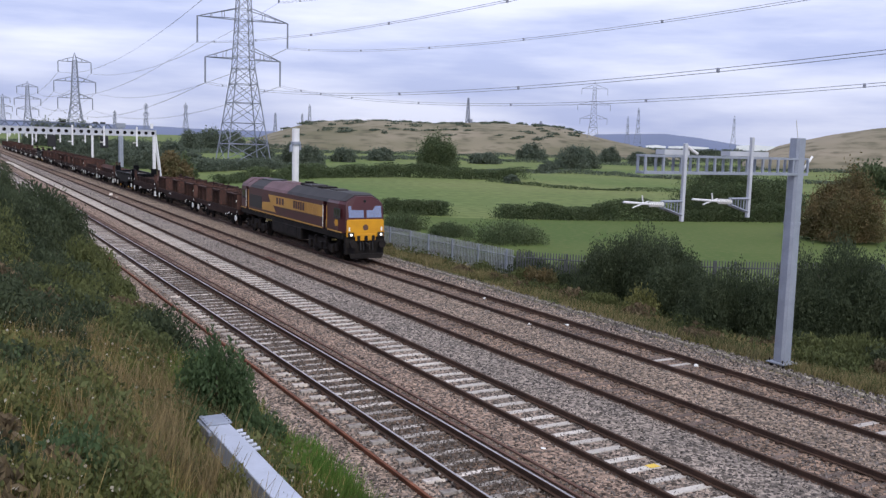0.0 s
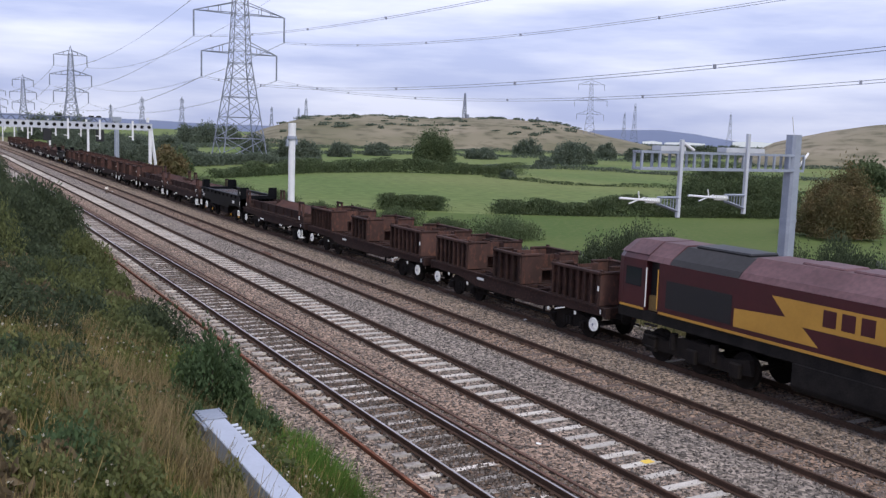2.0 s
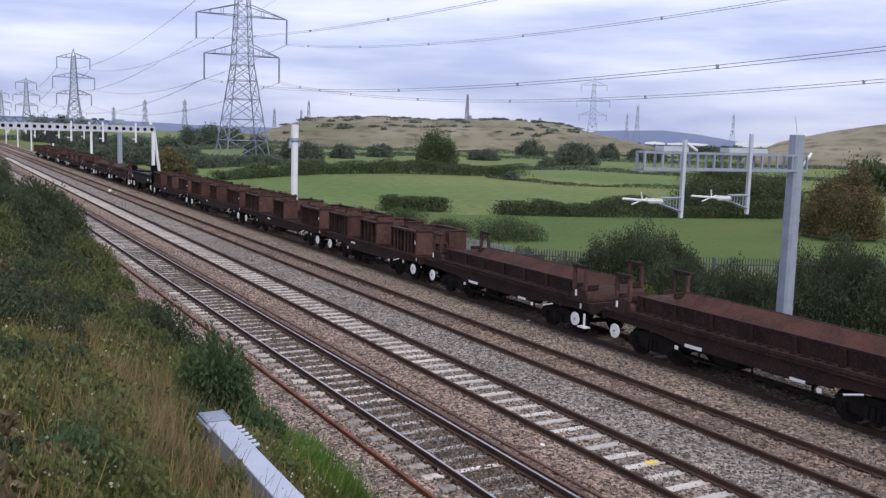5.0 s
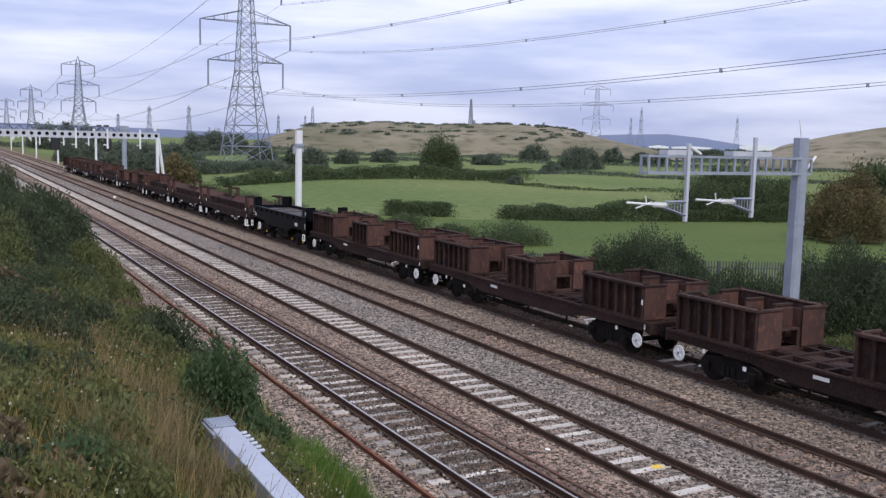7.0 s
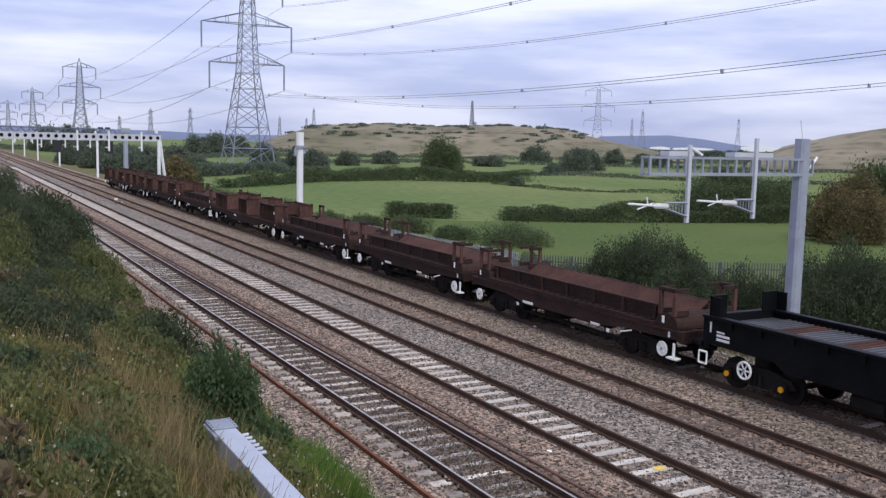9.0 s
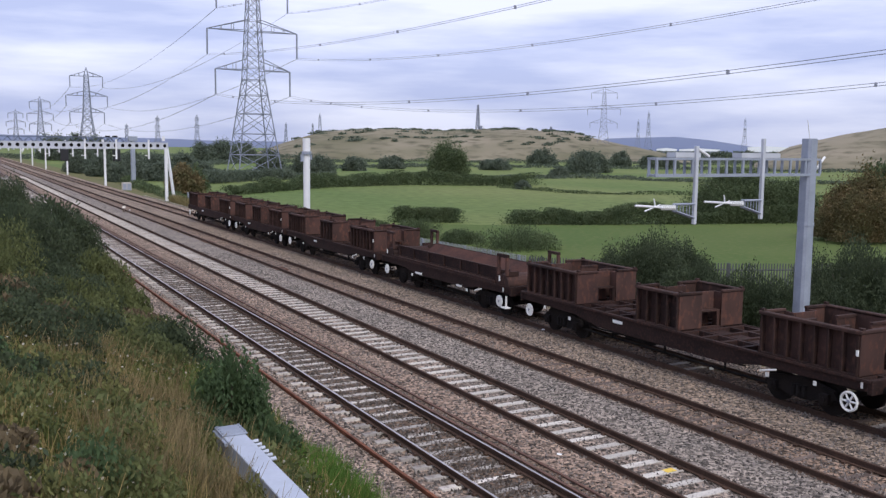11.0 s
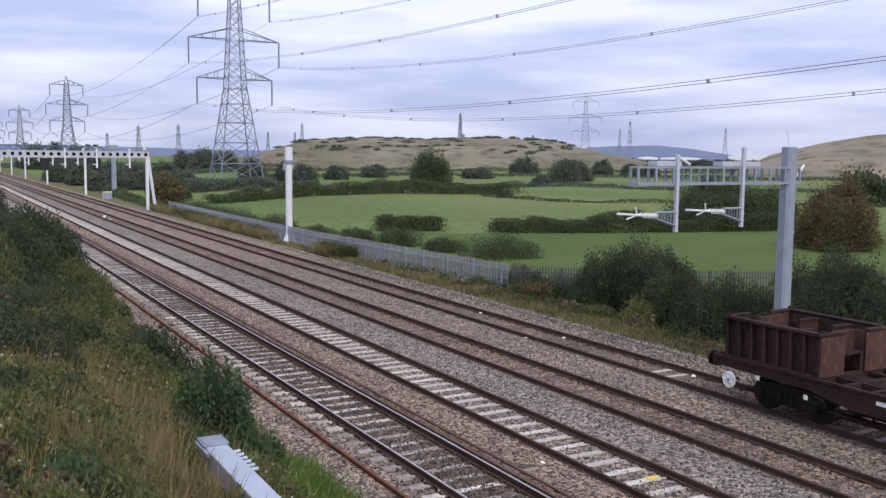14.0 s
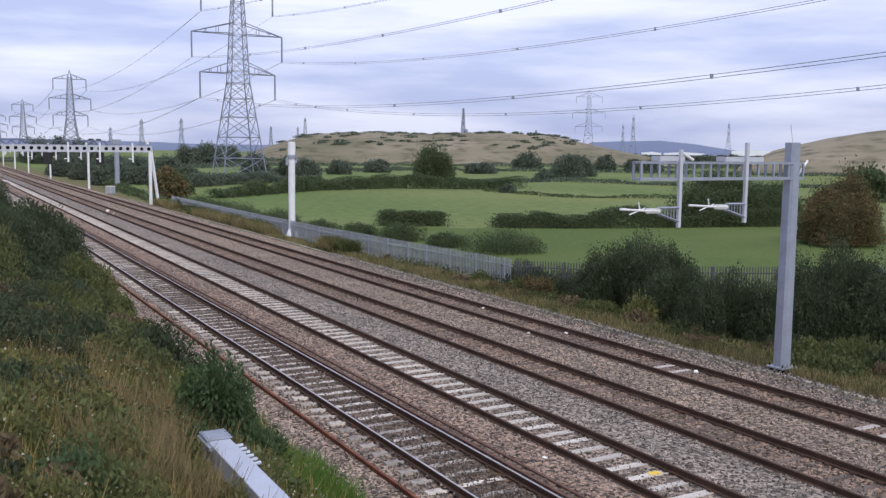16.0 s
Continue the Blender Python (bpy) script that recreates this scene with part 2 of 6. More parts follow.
def make_meadow():
    """The nearer field, between the railway fence and the long hedge."""
    far = ((28.5, 94), (41.5, 88.5), (52, 82.5), (70, 75.8), (83, 72), (120, 60), (220, 30))
    near = ((28.5, 46), (32, 40.6), (37.5, 37), (47, 33), (60, 27.5), (220, -40))
    xs, rows = [28.5 + 2.5 * i for i in range(77)], 14
    verts = []
    for x in xs:
        a, b = (float(np.interp(x, [p[0] for p in line], [p[1] for p in line])) for line in (near, far))
        verts += [(x, a + (b - a) * j / rows, -0.9 if 0 < j < rows else -1.1) for j in range(rows + 1)]
    k = rows + 1
    me = bpy.data.meshes.new("ground_meadow")
    me.from_pydata(verts, [], [(i * k + j, (i + 1) * k + j, (i + 1) * k + j + 1, i * k + j + 1) for i in range(len(xs) - 1) for j in range(rows)])
    me.materials.append(MEADOW)
    tagged(new("ground_meadow", me), "deep green grazed meadow behind the railway fence", "field", kind="structure")


make_ground()
make_meadow()


def make_ballast():
    bm = bmesh.new()
    top = [(6.6, -0.5), (7.3, -0.25), (8.5, -0.23)]
    for t, inside in zip(TRACKS, (-0.205, -0.20, -0.196, -0.196)):
        heap = -0.255 if t == TRACKS[0] else -0.135
        top += [(t - 1.05, heap), (t - 0.88, heap - 0.01), (t - 0.66, inside), (t + 0.66, inside), (t + 0.88, -0.145), (t + 1.05, -0.135)]
    prism(bm, top + [(23.6, -0.17), (24.6, -0.5)], -80, 900)
    tagged(part("ballast", bm, BALLAST), "grey-brown crushed stone ballast under four tracks", "ballast", kind="structure")


make_ballast()


# ---------- tracks ----------
RAIL = ((-0.07, -0.16), (0.07, -0.16), (0.07, -0.148), (0.012, -0.13), (0.012, -0.045), (0.036, -0.035), (0.036, -0.004), (0.028, 0), (-0.028, 0), (-0.036, -0.004), (-0.036, -0.035), (-0.012, -0.045), (-0.012, -0.13), (-0.07, -0.148))


def make_track(x, sleeper_material, top, label, width, shiny, spacing=0.69, length=2.5):
    track = thing("railway_track", pose(x, 0, 0), label, "railway track", "parallel running lines")
    for side in (-0.7525, 0.7525):
        bm = bmesh.new()
        prism(bm, [(a + side, z) for a, z in RAIL], -70, 880)
        part("rail", bm, RAILSIDE, track)
        if shiny:
            bm = bmesh.new()
            box(bm, side - 0.024, side + 0.024, -70, 880, 0.0, 0.0035)
            part("rail_head", bm, RAILTOP, track, "bright worn running surface of the rail")
    bm = bmesh.new()
    prism(bm, ((-width / 2, -0.16), (-width / 2 + 0.03, 0), (width / 2 - 0.03, 0), (width / 2, -0.16)), -length / 2, length / 2)
    bmesh.ops.rotate(bm, verts=bm.verts, matrix=Matrix.Rotation(radians(90), 3, "Z"))
    me = finish(bm, sleeper_material, "sleeper")
    rng = random.Random(int(x * 10))
    for i in range(262):
        shared("sleeper", me, track, pose(rng.uniform(-0.03, 0.03), 7 + i * spacing, top + rng.uniform(-0.012, 0.008), 0, 0, rng.uniform(-0.7, 0.7)))
    bm = bmesh.new()
    for i in range(38):
        y = 7 + (262 + i) * spacing
        box(bm, -length / 2, length / 2, y - width / 2, y + width / 2, top - 0.1, top)
    tagged(part("joined_sleeper", bm, sleeper_material, track), kind="stuff")
    # rail clips on both sides of each rail
    bm = bmesh.new()
    for i in range(60):
        y = 7 + i * spacing
        for side in (-0.7525, 0.7525):
            for o in (-0.1, 0.1):
                box(bm, side + o - 0.035, side + o + 0.035, y - 0.05, y + 0.05, top - 0.02, top + 0.045)
    tagged(part("rail_clip", bm, RAILSIDE, track), kind="stuff")
    return track


make_track(TRACKS[0], OLD_CONCRETE, -0.19, "running line on weathered half-buried concrete sleepers", 0.25, True)
make_track(TRACKS[1], CONCRETE, -0.175, "running line on clean pale concrete sleepers", 0.27, False)
make_track(TRACKS[2], TIMBER, -0.19, "rust-stained running line on brown sleepers", 0.26, False)
make_track(TRACKS[3], TIMBER, -0.193, "rust-stained running line beside the pasture fence", 0.26, False)


def spare_rail(x, z, mat, y0, y1, label):
    bm = bmesh.new()
    prism(bm, [(a, c + 0.16) for a, c in RAIL], y0, y1)
    ob = part("spare_rail", bm, mat)
    ob.matrix_basis = pose(x, 0, z)
    tagged(ob, label, "rail", "spare rails lying in the ballast")


spare_rail(8.49, -0.27, ORANGE_RUST, 5, 150, "orange rusty spare rail lying along the ballast edge")
spare_rail(11.22, -0.235, RUST, 6, 130, "dark rusty spare rail lying between tracks")
spare_rail(11.52, -0.245, RUST, 5, 110, "dark rusty spare rail lying between tracks")


def make_track_marks():
    """Replaced pale sleepers, a daub of yellow paint and pale litter."""
    pale = material("bleached_sleeper", (0.5, 0.46, 0.42), (0.38, 0.34, 0.31), 3.0, 0.9, 0.3)
    for y in (23.2, 22.45, 15.45, 14.75):
        bm = bmesh.new()
        box(bm, -0.62, 0.62, -0.1, 0.1, -0.2, -0.17)
        ob = part("sleeper_slab", bm, pale, None, "", 0.01)
        ob.matrix_basis = pose(TRACKS[3], y, 0)
        tagged(ob, "pale bleached sleeper top showing through ballast", "sleeper", "bleached sleepers")
    bm = bmesh.new()
    box(bm, -0.14, 0.14, -0.1, 0.1, -0.172, -0.168)
    ob = part("paint_daub", bm, plain("yellow_daub", (0.75, 0.52, 0.08), 0.7))
    ob.matrix_basis = pose(13.96, 15.3, 0)
    tagged(ob, "daub of yellow paint on a concrete sleeper", "paint mark")
    rng = random.Random(9)
    for x, y in ((21.92, 35.65), (21.79, 29.2), (21.81, 22.1), (20.41, 29.8), (17.2, 103.8), (12.3, 17.2)):
        bm = bmesh.new()
        bmesh.ops.create_icosphere(bm, subdivisions=1, radius=0.1)
        for v in bm.verts:
            v.co *= rng.uniform(0.7, 1.2)
            v.co.z *= 0.5
        ob = part("litter_scrap", bm, WHITEP)
        ob.matrix_basis = pose(x, y, -0.16)
        tagged(ob, "small white scrap lying in the ballast", "litter", "scraps")


make_track_marks()

# ---------- lineside: trough, fence, masts ----------
def make_trough():
    trough = tagged(new("cable_trough"), "pale concrete cable trough along the ballast edge", "cable trough")
    bm = bmesh.new()
    box(bm, -0.11, 0.11, -0.49, 0.49, 0, 0.1)
    me = finish(bm, material("grimy_concrete", (0.30, 0.27, 0.22), (0.22, 0.2, 0.15), 2.0, 0.9, 0.3, obj=0.2), "trough_lid", 0.01)
    rng = random.Random(5)
    for i in range(125):
        shared("trough_lid", me, trough, pose(24.72 + rng.uniform(-0.02, 0.02), 12 + i * 1.0, -0.46 + rng.uniform(-0.02, 0.01), 0, rng.uniform(-2, 2), rng.uniform(-1, 1)))


make_trough()

def make_fence(line, steel, label, single):
    """Palisade fence along a line; at most the given number of pales are pieces of their own."""
    fence = tagged(new("palisade_fence"), label, "fence", "field fences")
    bm = bmesh.new()
    prism(bm, ((-0.033, 0), (0.033, 0), (0.033, 1.68), (0.014, 1.8), (0, 1.74), (-0.014, 1.8), (-0.033, 1.68)), -0.012, 0.012)
    pale = finish(bm, steel, "pale")
    bm = bmesh.new()
    box(bm, -0.05, 0.05, -0.05, 0.05, -0.2, 1.75)
    post = finish(bm, GALV if steel == FENCE else steel, "fence_post")
    rest, run = bmesh.new(), 0
    for (xa, ya), (xb, yb) in zip(line, line[1:]):
        length = math.hypot(xb - xa, yb - ya)
        turn = math.degrees(math.atan2(yb - ya, xb - xa))
        for i in range(int(length / 2.75) + 1):
            f = i * 2.75 / length
            x, y = xa + (xb - xa) * f, ya + (yb - ya) * f
            shared("fence_post", post, fence, pose(x, y, -0.8, 0, 0, turn))
        for z in (-0.45, 0.6):
            rail = bmesh.new()
            beam(rail, (xa, ya, z), (xb, yb, z), 0.05)
            part("fence_rail", rail, steel, fence)
        for i in range(int(length / 0.155)):
            f = i * 0.155 / length
            x, y = xa + (xb - xa) * f, ya + (yb - ya) * f
            if y < 76 and x < 48 and run < single:
                run += 1
                shared("pale", pale, fence, pose(x, y, -0.82, 0, 0, turn))
            else:
                c, q = math.cos(radians(turn)) * 0.033, math.sin(radians(turn)) * 0.033
                prism(rest, ((x - c - q * 0.3, y - q + c * 0.3), (x + c - q * 0.3, y + q + c * 0.3), (x + c + q * 0.3, y + q - c * 0.3), (x - c + q * 0.3, y - q - c * 0.3)), -0.82, 0.96, "z")
    tagged(part("joined_pale", rest, steel, fence), kind="stuff")


make_fence(((26.6, 118), (26.4, 90), (26.6, 68), (27.6, 52), (28.3, 43)), FENCE, "dull grey steel palisade fence beside the field", 215)
make_fence(((28.4, 42.9), (32.0, 39.2), (37.5, 35.6), (47, 31.5), (60, 26)), DARKFENCE, "dark palisade fence behind the willow bushes", 140)


def truss_boom(bm, x0, x1, y, z0, z1, depth=0.34, panel=0.62):
    """Two chords a side with uprights between them."""
    for yy in (y - depth / 2, y + depth / 2):
        box(bm, x0, x1, yy - 0.035, yy + 0.035, z0, z0 + 0.085)
        box(bm, x0, x1, yy - 0.035, yy + 0.035, z1 - 0.07, z1)
        x = x0 + 0.05
        while x < x1:
            box(bm, x - 0.035, x + 0.035, yy - 0.03, yy + 0.03, z0 + 0.085, z1 - 0.07)
            x += panel
    x = x0 + 0.05
    while x < x1:
        for z in (z0 + 0.03, z1 - 0.05):
            box(bm, x - 0.03, x + 0.03, y - depth / 2, y + depth / 2, z, z + 0.03)
        x += panel


def insulator(bm, p, q, r=0.06, n=7):
    p, q = Vector(p), Vector(q)
    """One turned body whose radius steps out into n sheds."""
    axis = (q - p).normalized()
    side = axis.orthogonal().normalized()
    other = axis.cross(side)
    rings = []
    for i in range(n):
        for f, k in ((0.0, 0.45), (0.35, 0.45), (0.4, 1.0), (0.6, 1.0), (0.65, 0.45)):
            rings.append((p.lerp(q, (i + f) / n), r * k))
    rings.append((q, r * 0.45))
    loops = [[bm.verts.new(c + (side * math.cos(a * 0.7854) + other * math.sin(a * 0.7854)) * w) for a in range(8)] for c, w in rings]
    for u, v in zip(loops, loops[1:]):
        for i in range(8):
            j = (i + 1) % 8
            bm.faces.new((u[i], u[j], v[j], v[i]))
    bm.faces.new(loops[0][::-1]), bm.faces.new(loops[-1])


def column(bm, x, y, z0, z1, w, taper=0.9):
    """Tapered octagon-edged column."""
    c = w * 0.18
    ring = [(w / 2, c - w / 2), (w / 2, w / 2 - c), (w / 2 - c, w / 2), (c - w / 2, w / 2), (-w / 2, w / 2 - c), (-w / 2, c - w / 2), (c - w / 2, -w / 2), (w / 2 - c, -w / 2)]
    a, b = [bm.verts.new((x + p, y + q, z0)) for p, q in ring], [bm.verts.new((x + p * taper, y + q * taper, z1)) for p, q in ring]
    bm.faces.new(a[::-1]), bm.faces.new(b)
    for i in range(8):
        j = (i + 1) % 8
        bm.faces.new((a[i], a[j], b[j], b[i]))


def registration(mast, x_drop, x_tip, z, y):
    """Bracket frame, insulator and steady arm that point from a drop tube to the line's middle."""
    s = -1 if x_tip < x_drop else 1
    bm = bmesh.new()
    for yy in (y - 0.06, y + 0.06):
        beam(bm, (x_drop, yy, z + 0.1), (x_drop + s * 0.75, yy, z + 0.1), 0.045)
        beam(bm, (x_drop, yy, z - 0.32), (x_drop + s * 0.75, yy, z - 0.1), 0.045)
        for f in (0.2, 0.45, 0.7):
            beam(bm, (x_drop + s * f, yy, z + 0.1), (x_drop + s * f, yy, z - 0.32 + 0.29 * f), 0.03)
    bracket = part("bracket", bm, GALV, mast)
    bm = bmesh.new()
    insulator(bm, (x_drop + s * 0.72, y, z), (x_drop + s * 1.25, y, z + 0.02), 0.085)
    part("insulator", bm, WHITEP, bracket, "pale ribbed insulator")
    bm = bmesh.new()
    rod(bm, (x_drop + s * 1.2, y, z + 0.02), (x_tip, y, z + 0.09), 0.035)
    rod(bm, (x_drop + s * 1.5, y, z + 0.05), (x_drop + s * 1.55, y, z + 0.28), 0.02)
    rod(bm, (x_drop + s * 1.3, y, z + 0.1), (x_drop + s * 1.9, y, z - 0.08), 0.022)
    part("steady_arm", bm, WHITE, bracket)


def make_near_mast():
    x, y = 25.25, 21.6
    mast = thing("electrification_mast", pose(0, 0, 0), "tall galvanised mast with a truss boom over two tracks", "mast", "line masts")
    bm = bmesh.new()
    column(bm, x, y, -0.3, 7.35, 0.47, 0.88)
    part("column", bm, GALV, mast)
    bm = bmesh.new()
    box(bm, x - 0.36, x + 0.36, y - 0.36, y + 0.36, -0.28, -0.22)
    plate = part("base_plate", bm, GALV, mast, bevel=0.01)
    bm = bmesh.new()
    rod(bm, (x, y, -0.8), (x, y, -0.3), 0.38, 16)
    part("foundation", bm, DARKMETAL, mast, "dark concrete foundation")
    for dx in (-0.28, 0.28):
        for dy in (-0.28, 0.28):
            bm = bmesh.new()
            rod(bm, (x + dx, y + dy, -0.3), (x + dx, y + dy, -0.12), 0.025, 6)
            part("bolt", bm, DARKMETAL, plate)
    bm = bmesh.new()
    column(bm, x, y, 4.46, 4.56, 0.47, 0.99)
    part("collar", bm, GALV, mast)
    bm = bmesh.new()
    truss_boom(bm, 18.55, 25.6, y, 6.12, 6.70, 0.34, 0.7)
    part("boom", bm, GALV, mast)
    for x0, x1 in ((19.3, 20.3), (22.0, 23.7)):
        bm = bmesh.new()
        box(bm, x0, x1, y - 0.2, y + 0.2, 6.71, 6.86)
        part("top_plate", bm, PALEGALV, mast)
    for x0, z0, z1 in ((20.1, 4.68, 7.06), (22.9, 4.76, 7.32)):
        bm = bmesh.new()
        box(bm, x0 - 0.06, x0 + 0.06, y - 0.28, y - 0.17, z0, z1)
        part("drop_tube", bm, PALEGALV, mast, "pale vertical drop tube", 0.01)
    registration(mast, 20.05, 17.8, 5.2, y - 0.22)
    registration(mast, 22.85, 20.5, 5.27, y - 0.22)
    bm = bmesh.new()
    beam(bm, (x + 0.15, y, 6.1), (x + 0.75, y, 6.75), 0.07)
    part("brace", bm, WHITE, mast)
    bm = bmesh.new()
    rod(bm, (20.1, y - 0.22, 7.0), (20.6, y - 0.22, 6.75), 0.05)
    part("stay", bm, WHITE, mast)
    bm = bmesh.new()
    rod(bm, (x, y, 7.3), (x - 0.15, y, 7.95), 0.015)
    part("finial", bm, WHITE, mast)


make_near_mast()


def make_post(x, y, z1, w):
    post = thing("electrification_post", pose(x, y, 0), "white steel post with a flared foot and fittings near its top", "mast", "line masts")
    bm = bmesh.new()
    rod(bm, (0, 0, -0.35), (0, 0, z1 - 1.25), w, 16)
    part("shaft", bm, WHITE, post)
    bm = bmesh.new()
    rod(bm, (0, 0, -0.34), (0, 0, 0.25), w * 1.75, 16, w * 1.05)
    part("flared_foot", bm, WHITE, post)
    bm = bmesh.new()
    rod(bm, (0, 0, z1 - 1.1), (0, 0, z1), w * 1.12, 16)
    part("head", bm, WHITE, post)
    bm = bmesh.new()
    rod(bm, (0, 0, z1 - 1.35), (0, 0, z1 - 1.1), w * 1.45, 16)
    collar = part("collar", bm, GALV, post)
    bm = bmesh.new()
    box(bm, -0.5, -0.27, -0.12, 0.12, z1 - 1.95, z1 - 1.36)
    part("bracket", bm, GALV, collar)
    bm = bmesh.new()
    box(bm, 0.27, 0.45, -0.1, 0.1, z1 - 1.8, z1 - 1.36)
    part("bracket", bm, GALV, collar)
    bm = bmesh.new()
    box(bm, -0.5, 0.5, -0.5, 0.5, -0.52, -0.33)
    part("base_plate", bm, WHITE, post, bevel=0.02)


make_post(26.75, 74.6, 7.55, 0.28)


def make_portal(y, right, left, braced, z=6.6):
    portal = thing("portal_gantry", pose(0, y, 0), "galvanised portal gantry across all four tracks", "gantry", "portal gantries")
    # deep flat boom with round openings
    bm = bmesh.new()
    h, pitch, r = 0.36, 0.86, 0.22
    x = left
    zc = z - 0.2
    while x < right - 0.1:
        cx = x + pitch / 2
        ring = [bm.verts.new((cx + r * math.cos(a), -0.17, zc + r * math.sin(a))) for a in [2 * math.pi * (i + 0.5) / 12 for i in range(12)]]
        corner = [bm.verts.new((cx + sx * pitch / 2, -0.17, zc + sz * h)) for sx, sz in ((1, 0), (1, 1), (0, 1), (-1, 1), (-1, 0), (-1, -1), (0, -1), (1, -1))]
        pick = (0, 1, 2, 2, 3, 4, 4, 5, 6, 6, 7, 0)
        for i in range(12):
            a, b = corner[pick[i]], corner[pick[(i + 1) % 12]]
            q = (ring[i], ring[(i + 1) % 12], b, a) if a != b else (ring[i], ring[(i + 1) % 12], a)
            bm.faces.new(q)
        x += pitch
    box(bm, left, x, -0.2, 0.2, zc + h, zc + h + 0.06)
    box(bm, left, x, -0.2, 0.2, zc - h - 0.06, zc - h)
    part("boom", bm, PALEGALV, portal)
    # black sheet behind the openings, painted shade for the boom's inside
    bm = bmesh.new()
    box(bm, left, x, 0.1, 0.14, zc - h, zc + h)
    part("boom_back", bm, DARKMETAL, portal, "black plate standing for shade inside the boom")
    bm = bmesh.new()
    box(bm, right - 0.3, right + 0.05, -0.2, 0.2, -0.4, z - 0.5)
    part("leg", bm, WHITE, portal, bevel=0.02)
    if braced:
        bm = bmesh.new()
        beam(bm, (right + 0.85, 0, -0.4), (right + 0.02, 0, z - 0.4), 0.26)
        part("leg", bm, WHITE, portal)
    bm = bmesh.new()
    box(bm, left, left + 0.35, -0.2, 0.2, -0.2, z - 0.5)
    part("leg", bm, WHITE, portal)
    for t in TRACKS[1:]:
        bm = bmesh.new()
        box(bm, t + 1.5, t + 1.7, -0.3, -0.15, z - 1.9, z + 0.55)
        tube = part("drop_tube", bm, WHITE, portal)
        bm = bmesh.new()
        insulator(bm, (t + 1.6, -0.25, z - 1.5), (t + 1.1, -0.25, z - 1.45), 0.08)
        part("insulator", bm, WHITEP, tube)
    bm = bmesh.new()
    for t in (right - 0.4,):
        rod(bm, (t, 0, z + 0.4), (t, 0, z + 1.0), 0.2, 8)
    part("cap", bm, WHITE, portal)


make_portal(122.7, 25.1, 4.6, True, 6.9)
make_portal(168.0, 24.1, 4.6, False)
make_portal(229.0, 24.6, 4.6, False)
make_portal(280.0, 24.5, 4.6, False)
make_portal(321.0, 24.2, 4.6, False)
make_portal(372.0, 24.2, 4.6, False)


def make_signal(x, y, z):
    sig = thing("railway_signal", pose(x, y, z), "black signal head seen from behind on a gantry", "signal", "gantry signals")
    bm = bmesh.new()
    box(bm, -0.65, 0.65, -0.12, 0.12, -1.1, 0.9)
    part("backboard", bm, BLACK, sig, bevel=0.08)
    bm = bmesh.new()
    beam(bm, (0, 0, 0.8), (0, 0, 1.9), 0.14)
    part("bracket", bm, GALV, sig)


make_signal(17.51, 167.4, 5.01)
make_signal(25.80, 167.4, 5.05)


def make_box_post():
    post = thing("equipment_mast", pose(31.0, 182, 0), "thick grey steel mast carrying small equipment boxes", "mast")
    bm = bmesh.new()
    column(bm, 0, 0, -1.2, 8.0, 0.85)
    part("column", bm, GALV, post)
    bm = bmesh.new()
    box(bm, -0.8, 0.8, -0.5, 0.5, 7.4, 8.3)
    part("cabinet", bm, GALV, post, "grey equipment box", 0.05)


make_box_post()


def make_walkway():
    """Dark lattice walkway on the second gantry, with equipment along its top."""
    deck = thing("gantry_walkway", pose(0, 168.6, 0), "dark lattice signal walkway on top of the gantry", "walkway")
    bm = bmesh.new()
    for z in (7.05, 7.95):
        for y in (-0.5, 0.5):
            box(bm, 5, 26.2, y - 0.06, y + 0.06, z - 0.07, z + 0.07)
    x = 5.0
    while x < 26:
        for y in (-0.5, 0.5):
            beam(bm, (x, y, 7.05), (x + 0.8, y, 7.95), 0.08)
            beam(bm, (x + 0.8, y, 7.95), (x + 1.6, y, 7.05), 0.08)
        x += 1.6
    part("lattice", bm, WALKWAY, deck)
    bm = bmesh.new()
    box(bm, 5, 26.2, -0.45, 0.45, 6.98, 7.04)
    part("deck", bm, WALKWAY, deck)
    for px in (19.5, 24.6, 25.8):
        bm = bmesh.new()
        box(bm, px - 0.4, px + 0.4, -0.3, 0.3, 7.95, 8.25)
        part("equipment_box", bm, DARKMETAL, deck, bevel=0.05)


make_walkway()


def make_catch_pit():
    for x, y in ((15.9, 67.7), (16.0, 51.3)):
        bm = bmesh.new()
        box(bm, -0.3, 0.3, -0.6, 0.6, -0.25, -0.12)
        for i in range(5):
            box(bm, -0.26, 0.26, -0.5 + i * 0.22, -0.4 + i * 0.22, -0.12, -0.1)
        ob = part("catchpit_cover", bm, RUST, None, "", 0.01)
        ob.matrix_basis = pose(x + 0.75, y, 0.02)
        tagged(ob, "small rusty drain cover set in the ballast", "drain cover", "drain covers")


make_catch_pit()


NEWGALV = material("fresh_galvanised_steel", (0.47, 0.50, 0.58), (0.41, 0.44, 0.51), 1.5, 0.45, 0.03, metal=0.2, grain=0.06)


